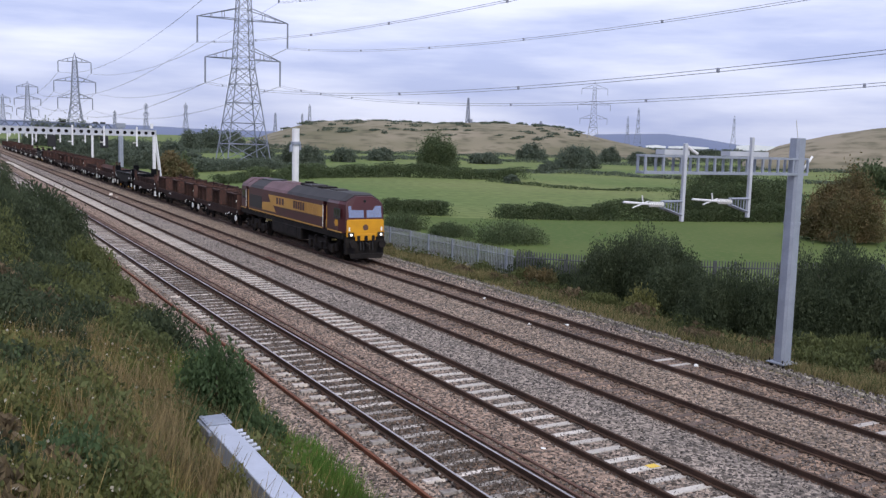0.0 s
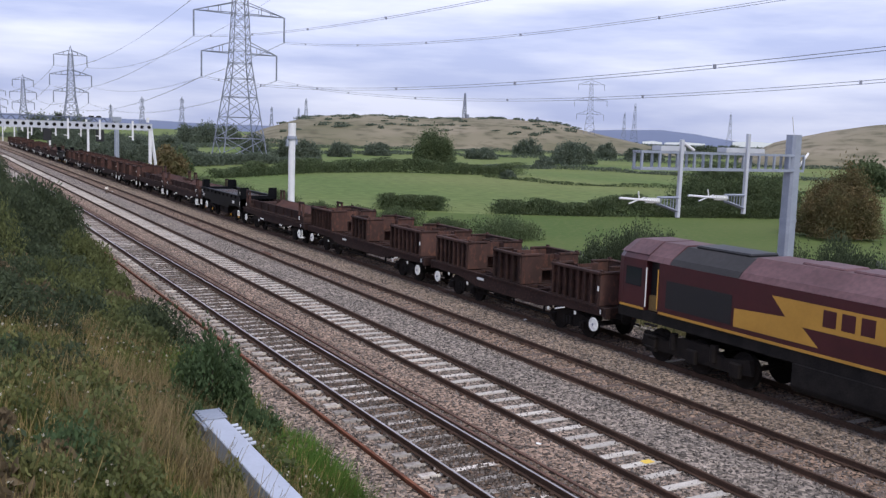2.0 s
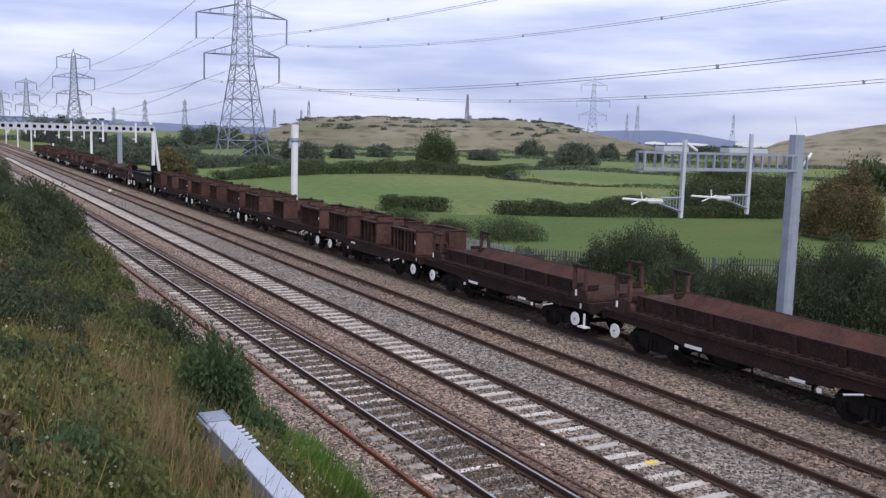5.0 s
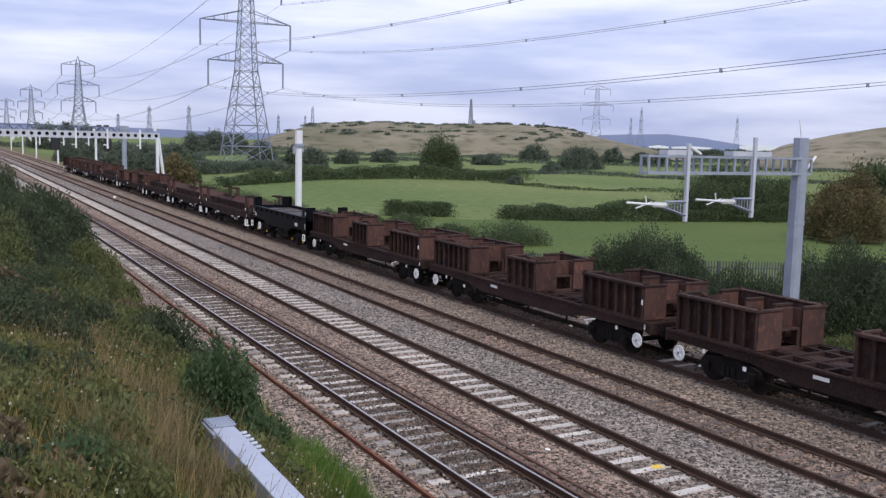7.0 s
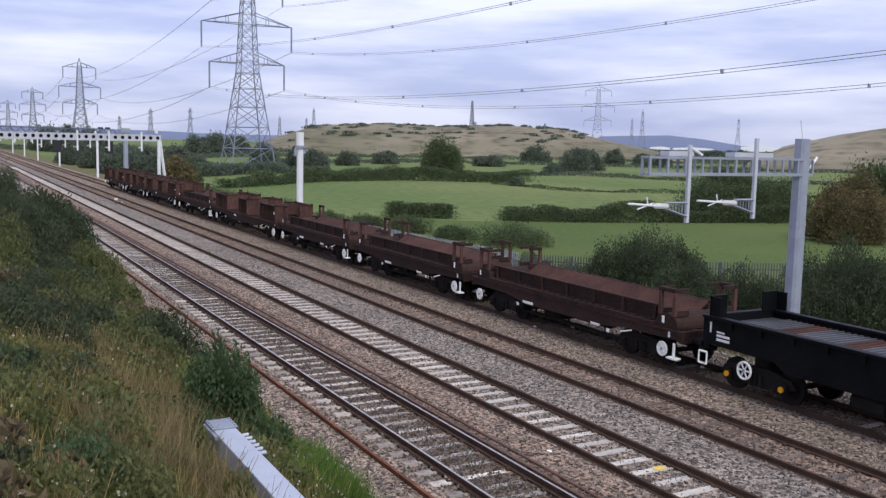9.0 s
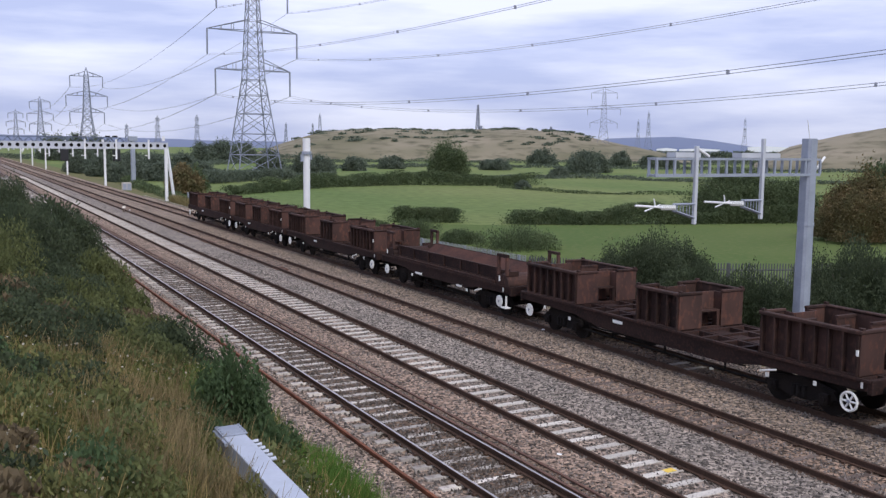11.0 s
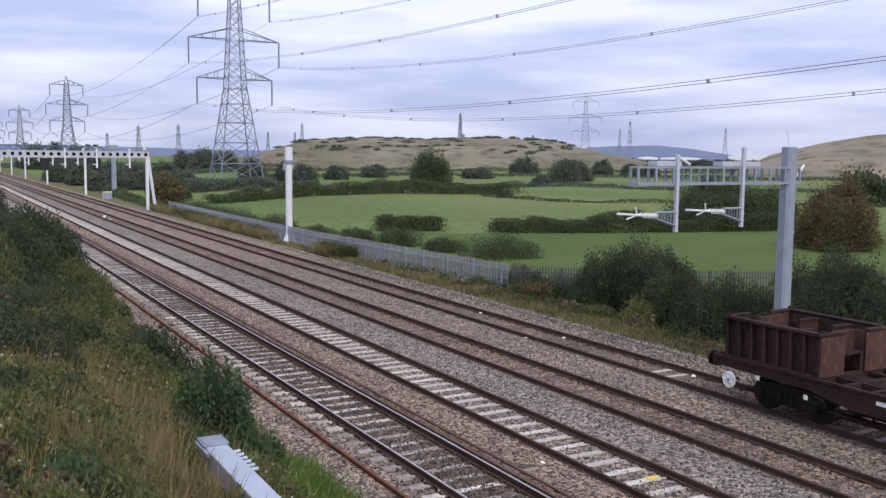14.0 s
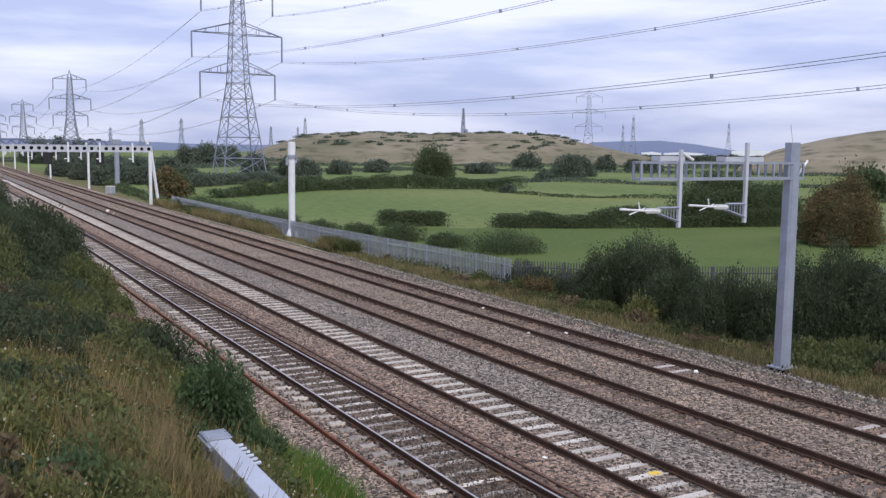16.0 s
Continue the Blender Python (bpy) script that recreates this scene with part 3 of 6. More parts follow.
def make_steel_column():
    """Galvanised column lying on the bank."""
    col = thing("steel_column", pose(4.33, 0, 0, 0, 0, -0.3), "pale galvanised steel column lying on the grass bank", "steel column")
    bm = bmesh.new()
    w, z = 0.205, 1.70
    box(bm, -w, w, 8.6, 16.75, z - 0.40, z)
    part("girder", bm, NEWGALV, col, bevel=0.012)
    bm = bmesh.new()
    box(bm, -0.235, 0.235, 16.2, 16.76, z + 0.003, z + 0.035)
    part("end_plate", bm, GALV, col, bevel=0.006)
    bm = bmesh.new()
    box(bm, -0.27, -0.209, 15.9, 16.76, z - 0.09, z - 0.02)
    part("end_plate", bm, GALV, col, bevel=0.006)
    for i in range(6):
        bm = bmesh.new()
        rod(bm, (0.21, 15.9 - i * 0.21, z - 0.06), (0.34, 15.9 - i * 0.21, z - 0.05), 0.035, 8)
        part("bolt", bm, NEWGALV, col)
    for i in range(4):
        for x in (-0.2, 0.2):
            bm = bmesh.new()
            rod(bm, (x, 16.27 + i * 0.14, z + 0.03), (x, 16.27 + i * 0.14, z + 0.06), 0.025, 6)
            part("bolt", bm, GALV, col)
    for y in (10.2, 15.8):
        bm = bmesh.new()
        box(bm, -0.3, 0.3, y - 0.12, y + 0.12, 0.6, z - 0.41)
        part("packing_block", bm, TIMBER, col)


make_steel_column()


def make_lineside_clutter():
    """A cable along the ballast edge, a low marker, a small cabinet and a cross-shaped board."""
    run = ((7.51, 26.87), (7.51, 24.46), (7.53, 22.15), (7.52, 20.48), (7.48, 19.34))
    bm = bmesh.new()
    for (xa, ya), (xb, yb) in zip(run, run[1:]):
        rod(bm, (xa - 0.25, ya, -0.2), (xb - 0.25, yb, -0.2), 0.045, 6)
    tagged(part("lineside_cable", bm, BLACK), "black cable lying along the ballast edge", "cable")
    marker = thing("marker_post", pose(16.1, 100.7, -0.2), "short pale marker post standing between the tracks", "marker post")
    bm = bmesh.new()
    beam(bm, (0, 0, 0), (0, 0, 0.75), 0.14)
    part("stake", bm, TIMBER, marker)
    bm = bmesh.new()
    box(bm, -0.16, 0.16, -0.12, -0.08, 0.45, 0.7)
    part("plate", bm, OLD_CONCRETE, marker)
    cabinet = thing("lineside_cabinet", pose(25.3, 155.0, -0.75), "small pale lineside cabinet standing in scrub", "cabinet")
    bm = bmesh.new()
    box(bm, -0.7, 0.7, -0.35, 0.35, 0.1, 1.5)
    part("body", bm, CONCRETE, cabinet, bevel=0.04)
    for o in (-0.34, 0.34):
        bm = bmesh.new()
        box(bm, o - 0.3, o + 0.3, -0.38, -0.355, 0.25, 1.35)
        part("door", bm, GALV, cabinet, bevel=0.01)
    bm = bmesh.new()
    box(bm, -0.8, 0.8, -0.45, 0.45, 0, 0.1)
    part("plinth", bm, OLD_CONCRETE, cabinet)
    board = thing("marker_board", pose(26.65, 79.49, -0.6), "low white cross-shaped board in dry grass", "marker board")
    bm = bmesh.new()
    box(bm, -0.05, 0.05, -0.03, 0.03, 0, 0.75)
    part("upright", bm, WHITEP, board)
    bm = bmesh.new()
    box(bm, -0.55, 0.55, -0.06, -0.032, 0.38, 0.55)
    part("crosspiece", bm, WHITEP, board)


make_lineside_clutter()


# ---------- pylons and wires ----------
def lattice_leg(bm, base, top, z0, z1, w0, w1, panels, t):
    for i in range(panels):
        f0, f1 = 1 - (1 - i / panels) ** 1.15, 1 - (1 - (i + 1) / panels) ** 1.15
        a, b = z0 + (z1 - z0) * f0, z0 + (z1 - z0) * f1
        ra, rb = w0 + (w1 - w0) * f0, w0 + (w1 - w0) * f1
        for k in range(4):
            c0, c1 = ((-1, -1), (1, -1), (1, 1), (-1, 1))[k], ((1, -1), (1, 1), (-1, 1), (-1, -1))[k]
            beam(bm, (c0[0] * ra, c0[1] * ra, a), (c0[0] * rb, c0[1] * rb, b), t)
            beam(bm, (c0[0] * ra, c0[1] * ra, a), (c1[0] * rb, c1[1] * rb, b), t * 0.55)
            beam(bm, (c1[0] * ra, c1[1] * ra, a), (c0[0] * rb, c0[1] * rb, b), t * 0.55)
            beam(bm, (c0[0] * rb, c0[1] * rb, b), (c1[0] * rb, c1[1] * rb, b), t * 0.55)


ARMS = ((25.4, 9.5), (35.0, 11.4), (46.2, 9.0))


def make_pylon(x, y, scale, t, material_, label, turn=0, drop=6.2):
    pylon = thing("pylon", pose(x, y, -1.0, 0, 0, turn), label, "pylon", "overhead line pylons")
    bm = bmesh.new()
    lattice_leg(bm, 0, 0, 0, 24.0 * scale, 5.6 * scale, 2.3 * scale, 5, t)
    lattice_leg(bm, 0, 0, 24.0 * scale, 48 * scale, 2.3 * scale, 1.1 * scale, 9, t * 0.8)
    for sx in (-1, 1):
        for sy in (-1, 1):
            beam(bm, (sx * 1.1 * scale, sy * 1.1 * scale, 48 * scale), (0, 0, 52.4 * scale), t * 0.7)
    part("tower", bm, material_, pylon)
    for z, reach in ARMS:
        z, reach = (z + 1) * scale, reach * scale
        inner = float(np.interp(z / scale, (24, 48), (2.3, 1.1))) * scale
        for s in (-1, 1):
            bm = bmesh.new()
            for sy in (-1, 1):
                beam(bm, (s * inner, sy * inner, z), (s * reach, 0, z), t * 0.7)
                beam(bm, (s * inner, sy * inner, z + 2.6 * scale), (s * reach, 0, z), t * 0.7)
                for f in (0.35, 0.65):
                    xx = inner + (reach - inner) * f
                    beam(bm, (s * xx, sy * inner * (1 - f), z), (s * xx, sy * inner * (1 - f), z + 2.6 * scale * (1 - f)), t * 0.5)
            arm = part("cross_arm", bm, material_, pylon)
            bm = bmesh.new()
            rod(bm, (s * reach, 0, z), (s * reach, 0, z - drop * scale), t * 0.95, 6)
            part("insulator", bm, LATTICE, arm)


LINE_X = 68.6
make_pylon(LINE_X, 230, 1.0, 0.22, LATTICE, "tall grey lattice pylon with three pairs of cross arms")
make_pylon(69.3, 545, 0.935, 0.3, FARLATTICE, "distant grey lattice pylon of the same line")
make_pylon(69.3, 830, 0.868, 0.36, FARLATTICE, "distant grey lattice pylon of the same line")
make_pylon(69.3, 1130, 0.84, 0.42, FARLATTICE, "distant grey lattice pylon of the same line")
make_pylon(68.6, -80, 1.09, 0.3, LATTICE, "tall grey lattice pylon carrying the line onward")
for bearing, dist, height, turn in ((37.75, 640, 50, -38), (39.8, 1500, 54, 50), (40.4, 1300, 60, 50), (45.9, 1400, 54, 44), (13.3, 1250, 46, 60), (11.07, 1250, 44, 60), (9.35, 1700, 42, 60), (18.5, 1500, 44, 60), (20.54, 1300, 52, 60), (20.1, 1600, 46, 60)):
    a = radians(bearing)
    make_pylon(dist * math.sin(a), dist * math.cos(a), height / 52.4, 0.00018 * dist + 0.05, FARLATTICE, "far lattice pylon in the haze", turn, 4.0)


def make_hill_mast(bearing, dist, z0, h, w):
    a = radians(bearing)
    mast = thing("lattice_mast", pose(dist * math.sin(a), dist * math.cos(a), z0), "slim lattice mast standing on the hill", "mast")
    bm = bmesh.new()
    lattice_leg(bm, 0, 0, 0, h, w, w * 0.3, 6, 0.32)
    part("tower", bm, FARLATTICE, mast)
    bm = bmesh.new()
    box(bm, w * 1.1, w * 2.6, -1, 1, -1, h * 0.22)
    part("hut", bm, FARLATTICE, mast)


make_hill_mast(30.15, 690, 18.5, 19.5, 1.3)
make_hill_mast(34.6, 690, 18.0, 4.5, 1.0)


def conductor(x, za, ya, yb, sag, r, gap, spaced=False, xb=None, zb=None):
    xb, zb = x if xb is None else xb, za if zb is None else zb
    cable = tagged(new("overhead_conductor"), "twin bundled aluminium conductor slung between pylons", "power line", "pylon conductors")
    for dx in (-gap, gap):
        bm = bmesh.new()
        rings = []
        for i in range(41):
            u = i / 40
            px, py, pz = x + (xb - x) * u + dx, ya + (yb - ya) * u, za + (zb - za) * u - 4 * sag * u * (1 - u) + 0.7 * dx
            rings.append([bm.verts.new((px + r * math.cos(a), py, pz + r * math.sin(a))) for a in (0.6, 1.86, 3.1, 4.37, 5.63)])
        for p, q in zip(rings, rings[1:]):
            for i in range(5):
                bm.faces.new((p[i], p[(i + 1) % 5], q[(i + 1) % 5], q[i]))
        part("wire", bm, WIRE, cable)
    for i in range(2, 40, 4) if spaced else ():
        u = i / 40
        y, z = ya + (yb - ya) * u, za + (zb - za) * u - 4 * sag * u * (1 - u)
        bm = bmesh.new()
        box(bm, x - gap * 0.6, x + gap * 0.6, y - 0.05, y + 0.05, z - 0.2, z + 0.2)
        part("spacer", bm, WIRE, cable)


RISE = (((4.3, 8.1), (7.2, 10.0)), ((1.1, 6.7), (4.1, 8.4)), ((4.0, 8.2), (4.0, 8.2)))
for (z, reach), slack in zip(ARMS, RISE):
    for s, (rise, sag) in zip((-1, 1), slack):
        conductor(LINE_X + s * reach, z - 6.2, 230, -80, sag, 0.031, 0.25, True, None, z - 6.2 + rise)
        near, far = (69.3 + s * reach * 0.935, (z - 5.2) * 0.935 - 1), (69.3 + s * reach * 0.868, (z - 5.2) * 0.868 - 1)
        conductor(LINE_X + s * reach, z - 6.2, 230, 545, 6.5, 0.035, 0.2, False, *near)
        conductor(near[0], near[1], 545, 830, 6.5, 0.05, 0.2, False, *far)


# ---------- hills and far buildings ----------
def make_hill(name, label, profile, dist, depth, material_):
    """A ridge whose height follows the bearings in profile; it falls off smoothly to the front and the back."""
    cols, rows = 90, 26
    b0, b1 = profile[0][0], profile[-1][0]
    verts = []
    for j in range(rows):
        f = j / (rows - 1)
        d = dist - depth + 2 * depth * f
        rise = math.sin(math.pi * f) ** 0.8
        for i in range(cols):
            b = b0 + (b1 - b0) * i / (cols - 1)
            h = float(np.interp(b, [p[0] for p in profile], [p[1] for p in profile]))
            a = radians(b)
            x, y = d * math.sin(a), d * math.cos(a)
            bump = 1.0 * noise.noise((x * 0.02, y * 0.02, 1.0)) + 0.5 * noise.noise((x * 0.07, y * 0.07, 5.0))
            verts.append((x, y, -1.6 + (h + 1.6) * rise + bump * rise * min(1, h / 8)))
    me = bpy.data.meshes.new(name)
    me.from_pydata(verts, [], [(j * cols + i, j * cols + i + 1, (j + 1) * cols + i + 1, (j + 1) * cols + i) for j in range(rows - 1) for i in range(cols - 1)])
    me.polygons.foreach_set("use_smooth", [True] * len(me.polygons))
    me.materials.append(material_)
    tagged(new(name, me), label, "hill", kind="structure")


make_hill("hill_tip", "long flat-topped hill of dry straw-coloured grass", ((16.5, 0), (18.2, 8), (20.5, 16.5), (24.3, 19.5), (28, 18.8), (33, 20.5), (35.7, 18.5), (38.4, 11), (40.8, 5.5), (43, 0)), 690, 130, STRAW)
make_hill("hill_mound", "smooth mound of dry grass", ((46.5, 0), (48.4, 9), (51.1, 15.5), (54.2, 20), (60, 24), (72, 18), (80, 0)), 520, 110, STRAW)
make_hill("backdrop_ridge", "skyline ridge coloured blue for distance haze", ((36, 0), (38, 36), (42, 42), (44, 33), (46.3, 16), (52, 8), (60, 0)), 2700, 300, BLUEHILL)
make_hill("backdrop_downs", "skyline downs coloured blue for distance haze", ((-12, 20), (0, 30), (7, 26), (12, 22), (15, 17), (18.5, 18), (22, 8), (26, 0)), 2900, 300, BLUEHILL)


def make_shed(bearing, span, dist, z0, h):
    a = radians(bearing)
    shed = thing("warehouse", pose(dist * math.sin(a), dist * math.cos(a), -1, 0, 0, -bearing), "long white-clad warehouse in the far distance", "warehouse", "far sheds")
    bm = bmesh.new()
    prism(bm, ((-span / 2, 0), (span / 2, 0), (span / 2, h + z0), (0, h + z0 + 1), (-span / 2, h + z0)), -15, 15)
    part("wall", bm, BUILDING, shed)
    bm = bmesh.new()
    box(bm, -span / 2, span / 2, -15.05, -15.0, 0, z0)
    part("door_band", bm, FARLATTICE, shed)


make_shed(39.3, 14, 900, 6.2, 1.6)
make_shed(43.4, 36, 900, 6.6, 1.5)
make_shed(47.2, 34, 900, 6.4, 4.2)
make_shed(41.5, 18, 905, 6.4, 1.8)

# ---------- plants ----------
def leaf_material(name, c1, c2, spread=0.18, rough=0.65):
    m = material(name, c1, c2, 0.6, rough, 0.0, island=spread, fine=6)
    n, k = m.node_tree.nodes, m.node_tree.links
    b = n["Principled BSDF"]
    b.inputs["Specular IOR Level"].default_value = 0.15
    thin, mix = n.new("ShaderNodeBsdfTranslucent"), n.new("ShaderNodeMixShader")
    mix.inputs[0].default_value = 0.38
    k.new(b.inputs["Base Color"].links[0].from_socket, thin.inputs["Color"])
    k.new(b.outputs[0], mix.inputs[1])
    k.new(thin.outputs[0], mix.inputs[2])
    k.new(mix.outputs[0], n["Material Output"].inputs["Surface"])
    return m


WILLOW = leaf_material("grey_green_willow_leaf", (0.051, 0.068, 0.037), (0.074, 0.093, 0.050))
BRAMBLE = leaf_material("dark_bramble_leaf", (0.094, 0.112, 0.046), (0.133, 0.147, 0.057))
HEDGE = leaf_material("hedge_leaf", (0.078, 0.108, 0.053), (0.107, 0.135, 0.065))
AUTUMN = leaf_material("rusty_olive_leaf", (0.169, 0.122, 0.061), (0.116, 0.111, 0.052))
# the next-but-none leaf is for far foliage: haze painted in as paler, bluer green
HAZYLEAF = leaf_material("haze_paled_leaf", (0.103, 0.130, 0.097), (0.126, 0.150, 0.108), 0.15)
DRY = leaf_material("dry_grass_blade", (0.385, 0.284, 0.128), (0.284, 0.218, 0.097), 0.3, 0.8)
LUSH = leaf_material("green_grass_blade", (0.131, 0.153, 0.041), (0.103, 0.120, 0.034), 0.3, 0.7)
WEED = leaf_material("pale_weed_leaf", (0.146, 0.153, 0.056), (0.176, 0.173, 0.067), 0.3, 0.7)
VIVID = leaf_material("fresh_green_blade", (0.128, 0.223, 0.044), (0.095, 0.176, 0.038), 0.3, 0.7)
DARKSHRUB = leaf_material("dark_shrub_leaf", (0.068, 0.108, 0.050), (0.089, 0.132, 0.058))
FLOWER = leaf_material("pale_flower_head", (0.5, 0.48, 0.4), (0.4, 0.36, 0.28), 0.2, 0.8)
BARK = material("grey_brown_bark", (0.09, 0.07, 0.055), (0.06, 0.048, 0.04), 3.0, 0.9, 0.4)


def leaf_mesh(name, centres, length, width, mat, seed, lean=0.6):
    """One diamond leaf at each centre; lean 1 turns all upright, 0 any way."""
    rng = np.random.default_rng(seed)
    n = len(centres)
    d = rng.normal(size=(n, 3))
    d[:, 2] = np.abs(d[:, 2]) + lean * 2.0
    d /= np.linalg.norm(d, axis=1, keepdims=True)
    w = np.cross(d, rng.normal(size=(n, 3)))
    w /= np.linalg.norm(w, axis=1, keepdims=True)
    s = rng.uniform(0.6, 1.35, (n, 1))
    a, b = d * length * s / 2, w * width * s / 2
    v = np.stack([centres - a, centres + b, centres + a, centres - b], 1).reshape(-1, 3)
    return quads(name, v, mat)


def quads(name, v, mat):
    n = len(v) // 4
    me = bpy.data.meshes.new(name)
    me.vertices.add(4 * n)
    me.vertices.foreach_set("co", v.astype(np.float32).ravel())
    me.loops.add(4 * n)
    me.loops.foreach_set("vertex_index", np.arange(4 * n, dtype=np.int32))
    me.polygons.add(n)
    me.polygons.foreach_set("loop_start", np.arange(0, 4 * n, 4, dtype=np.int32))
    me.update(calc_edges=True)
    me.materials.append(mat)
    return me


def blade_mesh(name, base, height, width, mat, seed, sway=0.35):
    rng = np.random.default_rng(seed)
    n = len(base)
    a = rng.uniform(0, 2 * np.pi, n)
    h = height * rng.uniform(0.5, 1.25, n)
    side = np.stack([np.cos(a), np.sin(a), np.zeros(n)], 1) * width / 2
    tip = base + np.stack([rng.normal(0, sway, n) * h, rng.normal(0, sway, n) * h, h], 1)
    v = np.stack([base - side, base + side, tip + side * 0.25, tip - side * 0.25], 1)
    return quads(name, v.reshape(-1, 3), mat)


def crown_points(rng, n, rx, ry, h, clumps, spread=0.2, floor=0.0):
    """Points in clumps that fill an uneven dome of the given half-widths and height."""
    th = rng.uniform(0, 2 * np.pi, clumps)
    u = rng.uniform(0.05, 1.0, clumps)
    r = rng.uniform(0.45, 1.0, clumps) ** 0.5 * rng.uniform(0.75, 1.12, clumps)
    flat = np.sqrt(np.clip(1 - u ** 2.2, 0.05, 1))
    c = np.stack([np.cos(th) * rx * r * flat, np.sin(th) * ry * r * flat, floor + (h - floor) * u * (0.55 + 0.45 * r)], 1)
    k = rng.integers(0, clumps, n)
    size = rng.uniform(0.6, 1.3, clumps)[k][:, None]
    off = rng.normal(size=(n, 3)) * np.array([rx * spread, ry * spread, h * spread * 0.85]) * size
    p = c[k] + off
    p[:, 2] = np.maximum(p[:, 2], 0.05)
    return p


def dome_points(rng, n, rx, ry, h, seed):
    """Points that thicken towards the skin of an uneven dome."""
    d = rng.normal(size=(n, 3))
    d[:, 2] = np.abs(d[:, 2])
    d /= np.linalg.norm(d, axis=1, keepdims=True)
    lump = np.array([noise.noise((a * 2.2 + seed, b * 2.2, c * 2.2)) + 0.5 * noise.noise((a * 6 + seed, b * 6, c * 6)) for a, b, c in d])
    r = rng.uniform(0.2, 1.0, n) ** 0.45 * (0.9 + 0.26 * lump) + rng.normal(0, 0.025, n)
    skirt = 1.0 - 0.25 * np.clip(0.3 - d[:, 2], 0, 1)
    return d * (r * skirt)[:, None] * np.array([rx, ry, h])


def lobed(rng, n, rx, ry, h, seed, lobes=6):
    """Several overlapping domes make one uneven bush."""
    main = dome_points(rng, n // 3, rx * 0.82, ry * 0.82, h * 0.97, seed)
    sets = [main]
    for i in range(lobes):
        a = 2 * math.pi * (i + rng.uniform(-0.3, 0.3)) / lobes
        k, f = rng.uniform(0.4, 0.62), rng.uniform(0.45, 0.7)
        p = dome_points(rng, (n - n // 3) // lobes, rx * k, ry * k, h * rng.uniform(0.68, 0.97), seed + i)
        sets.append(p + np.array([rx * f * math.cos(a), ry * f * math.sin(a), 0]))
    return np.concatenate(sets)


def make_bush(x, y, rx, ry, h, n, leaf, mat, label, seed, z=None, group="lineside bushes", lean=0.6, name="bush", clumps=60):
    rng = np.random.default_rng(seed)
    z = ground_z(x, y) - 0.1 if z is None else z
    bush = thing(name, pose(x, y, z), label, name, group)
    ob = new("foliage", leaf_mesh("foliage", lobed(rng, n, rx, ry, h, seed), leaf, leaf * 0.4, mat, seed, lean))
    ob.parent = bush
    for i in range(4):
        a, f = rng.uniform(0, 6.28), rng.uniform(0.3, 0.6)
        bm = bmesh.new()
        rod(bm, (0.1 * math.cos(a), 0.1 * math.sin(a), -0.2), (rx * f * math.cos(a), ry * f * math.sin(a), h * 0.6), 0.035 * h / 3, 5, 0.012)
        part("stem", bm, BARK, bush)
    return bush


def make_tree(x, y, h, r, n, leaf, mat, label, seed, base=0.25, clumps=70):
    rng = np.random.default_rng(seed)
    z = ground_z(x, y) - 0.15
    tree = thing("tree", pose(x, y, z), label, "tree", "field trees")
    bm = bmesh.new()
    rod(bm, (0, 0, 0), (0.1 * r, 0, h * 0.6), 0.035 * h, 8, 0.015 * h)
    part("trunk", bm, BARK, tree)
    for i in range(6):
        a = i * 1.05 + rng.uniform(-0.3, 0.3)
        bm = bmesh.new()
        rod(bm, (0, 0, h * rng.uniform(0.2, 0.4)), (r * 0.65 * math.cos(a), r * 0.65 * math.sin(a), h * rng.uniform(0.5, 0.8)), 0.014 * h, 5, 0.004 * h)
        part("limb", bm, BARK, tree)
    p = np.concatenate([lobed(rng, n // 2, r, r, h * (1 - base) * 0.93, seed, 7), crown_points(rng, n // 2, r * 0.9, r * 0.9, h * (1 - base), clumps, 0.13)])
    p[:, 2] += h * base
    ob = new("crown", leaf_mesh("crown", p, leaf, leaf * 0.55, mat, seed, 0.2))
    ob.parent = tree


def make_hedge(line, h, w, n, leaf, mat, label, seed):
    """Uneven hedge along a line on the field."""
    rng = np.random.default_rng(seed)
    line = np.array(line, float)
    seg = np.linalg.norm(np.diff(line, axis=0), axis=1)
    run = np.concatenate([[0], np.cumsum(seg)])
    clumps = max(12, int(run[-1] / (w * 0.3)))
    t = (np.arange(clumps) + rng.uniform(0, 1, clumps)) * run[-1] / clumps
    cx, cy = np.interp(t, run, line[:, 0]), np.interp(t, run, line[:, 1])
    tall = h * (0.75 + 0.6 * np.array([noise.noise((a * 0.13, b * 0.13, seed)) for a, b in zip(cx, cy)]) + rng.uniform(-0.12, 0.12, clumps))
    k = rng.integers(0, clumps, n)
    u = rng.uniform(0, 1, n) ** 0.7
    p = np.stack([cx[k] + rng.normal(0, w * 0.38, n) * (1.1 - 0.5 * u), cy[k] + rng.normal(0, w * 0.38, n) * (1.1 - 0.5 * u), -1.05 + tall[k] * u], 1)
    hedge = tagged(new("hedge"), label, "hedge", "field hedges")
    section = np.minimum(5, k * 6 // clumps)
    for i in range(6):
        if (section == i).any():
            ob = new("hedge_section", leaf_mesh("hedge_section", p[section == i], leaf, leaf * 0.6, mat, seed + i, 0.2))
            ob.parent = hedge


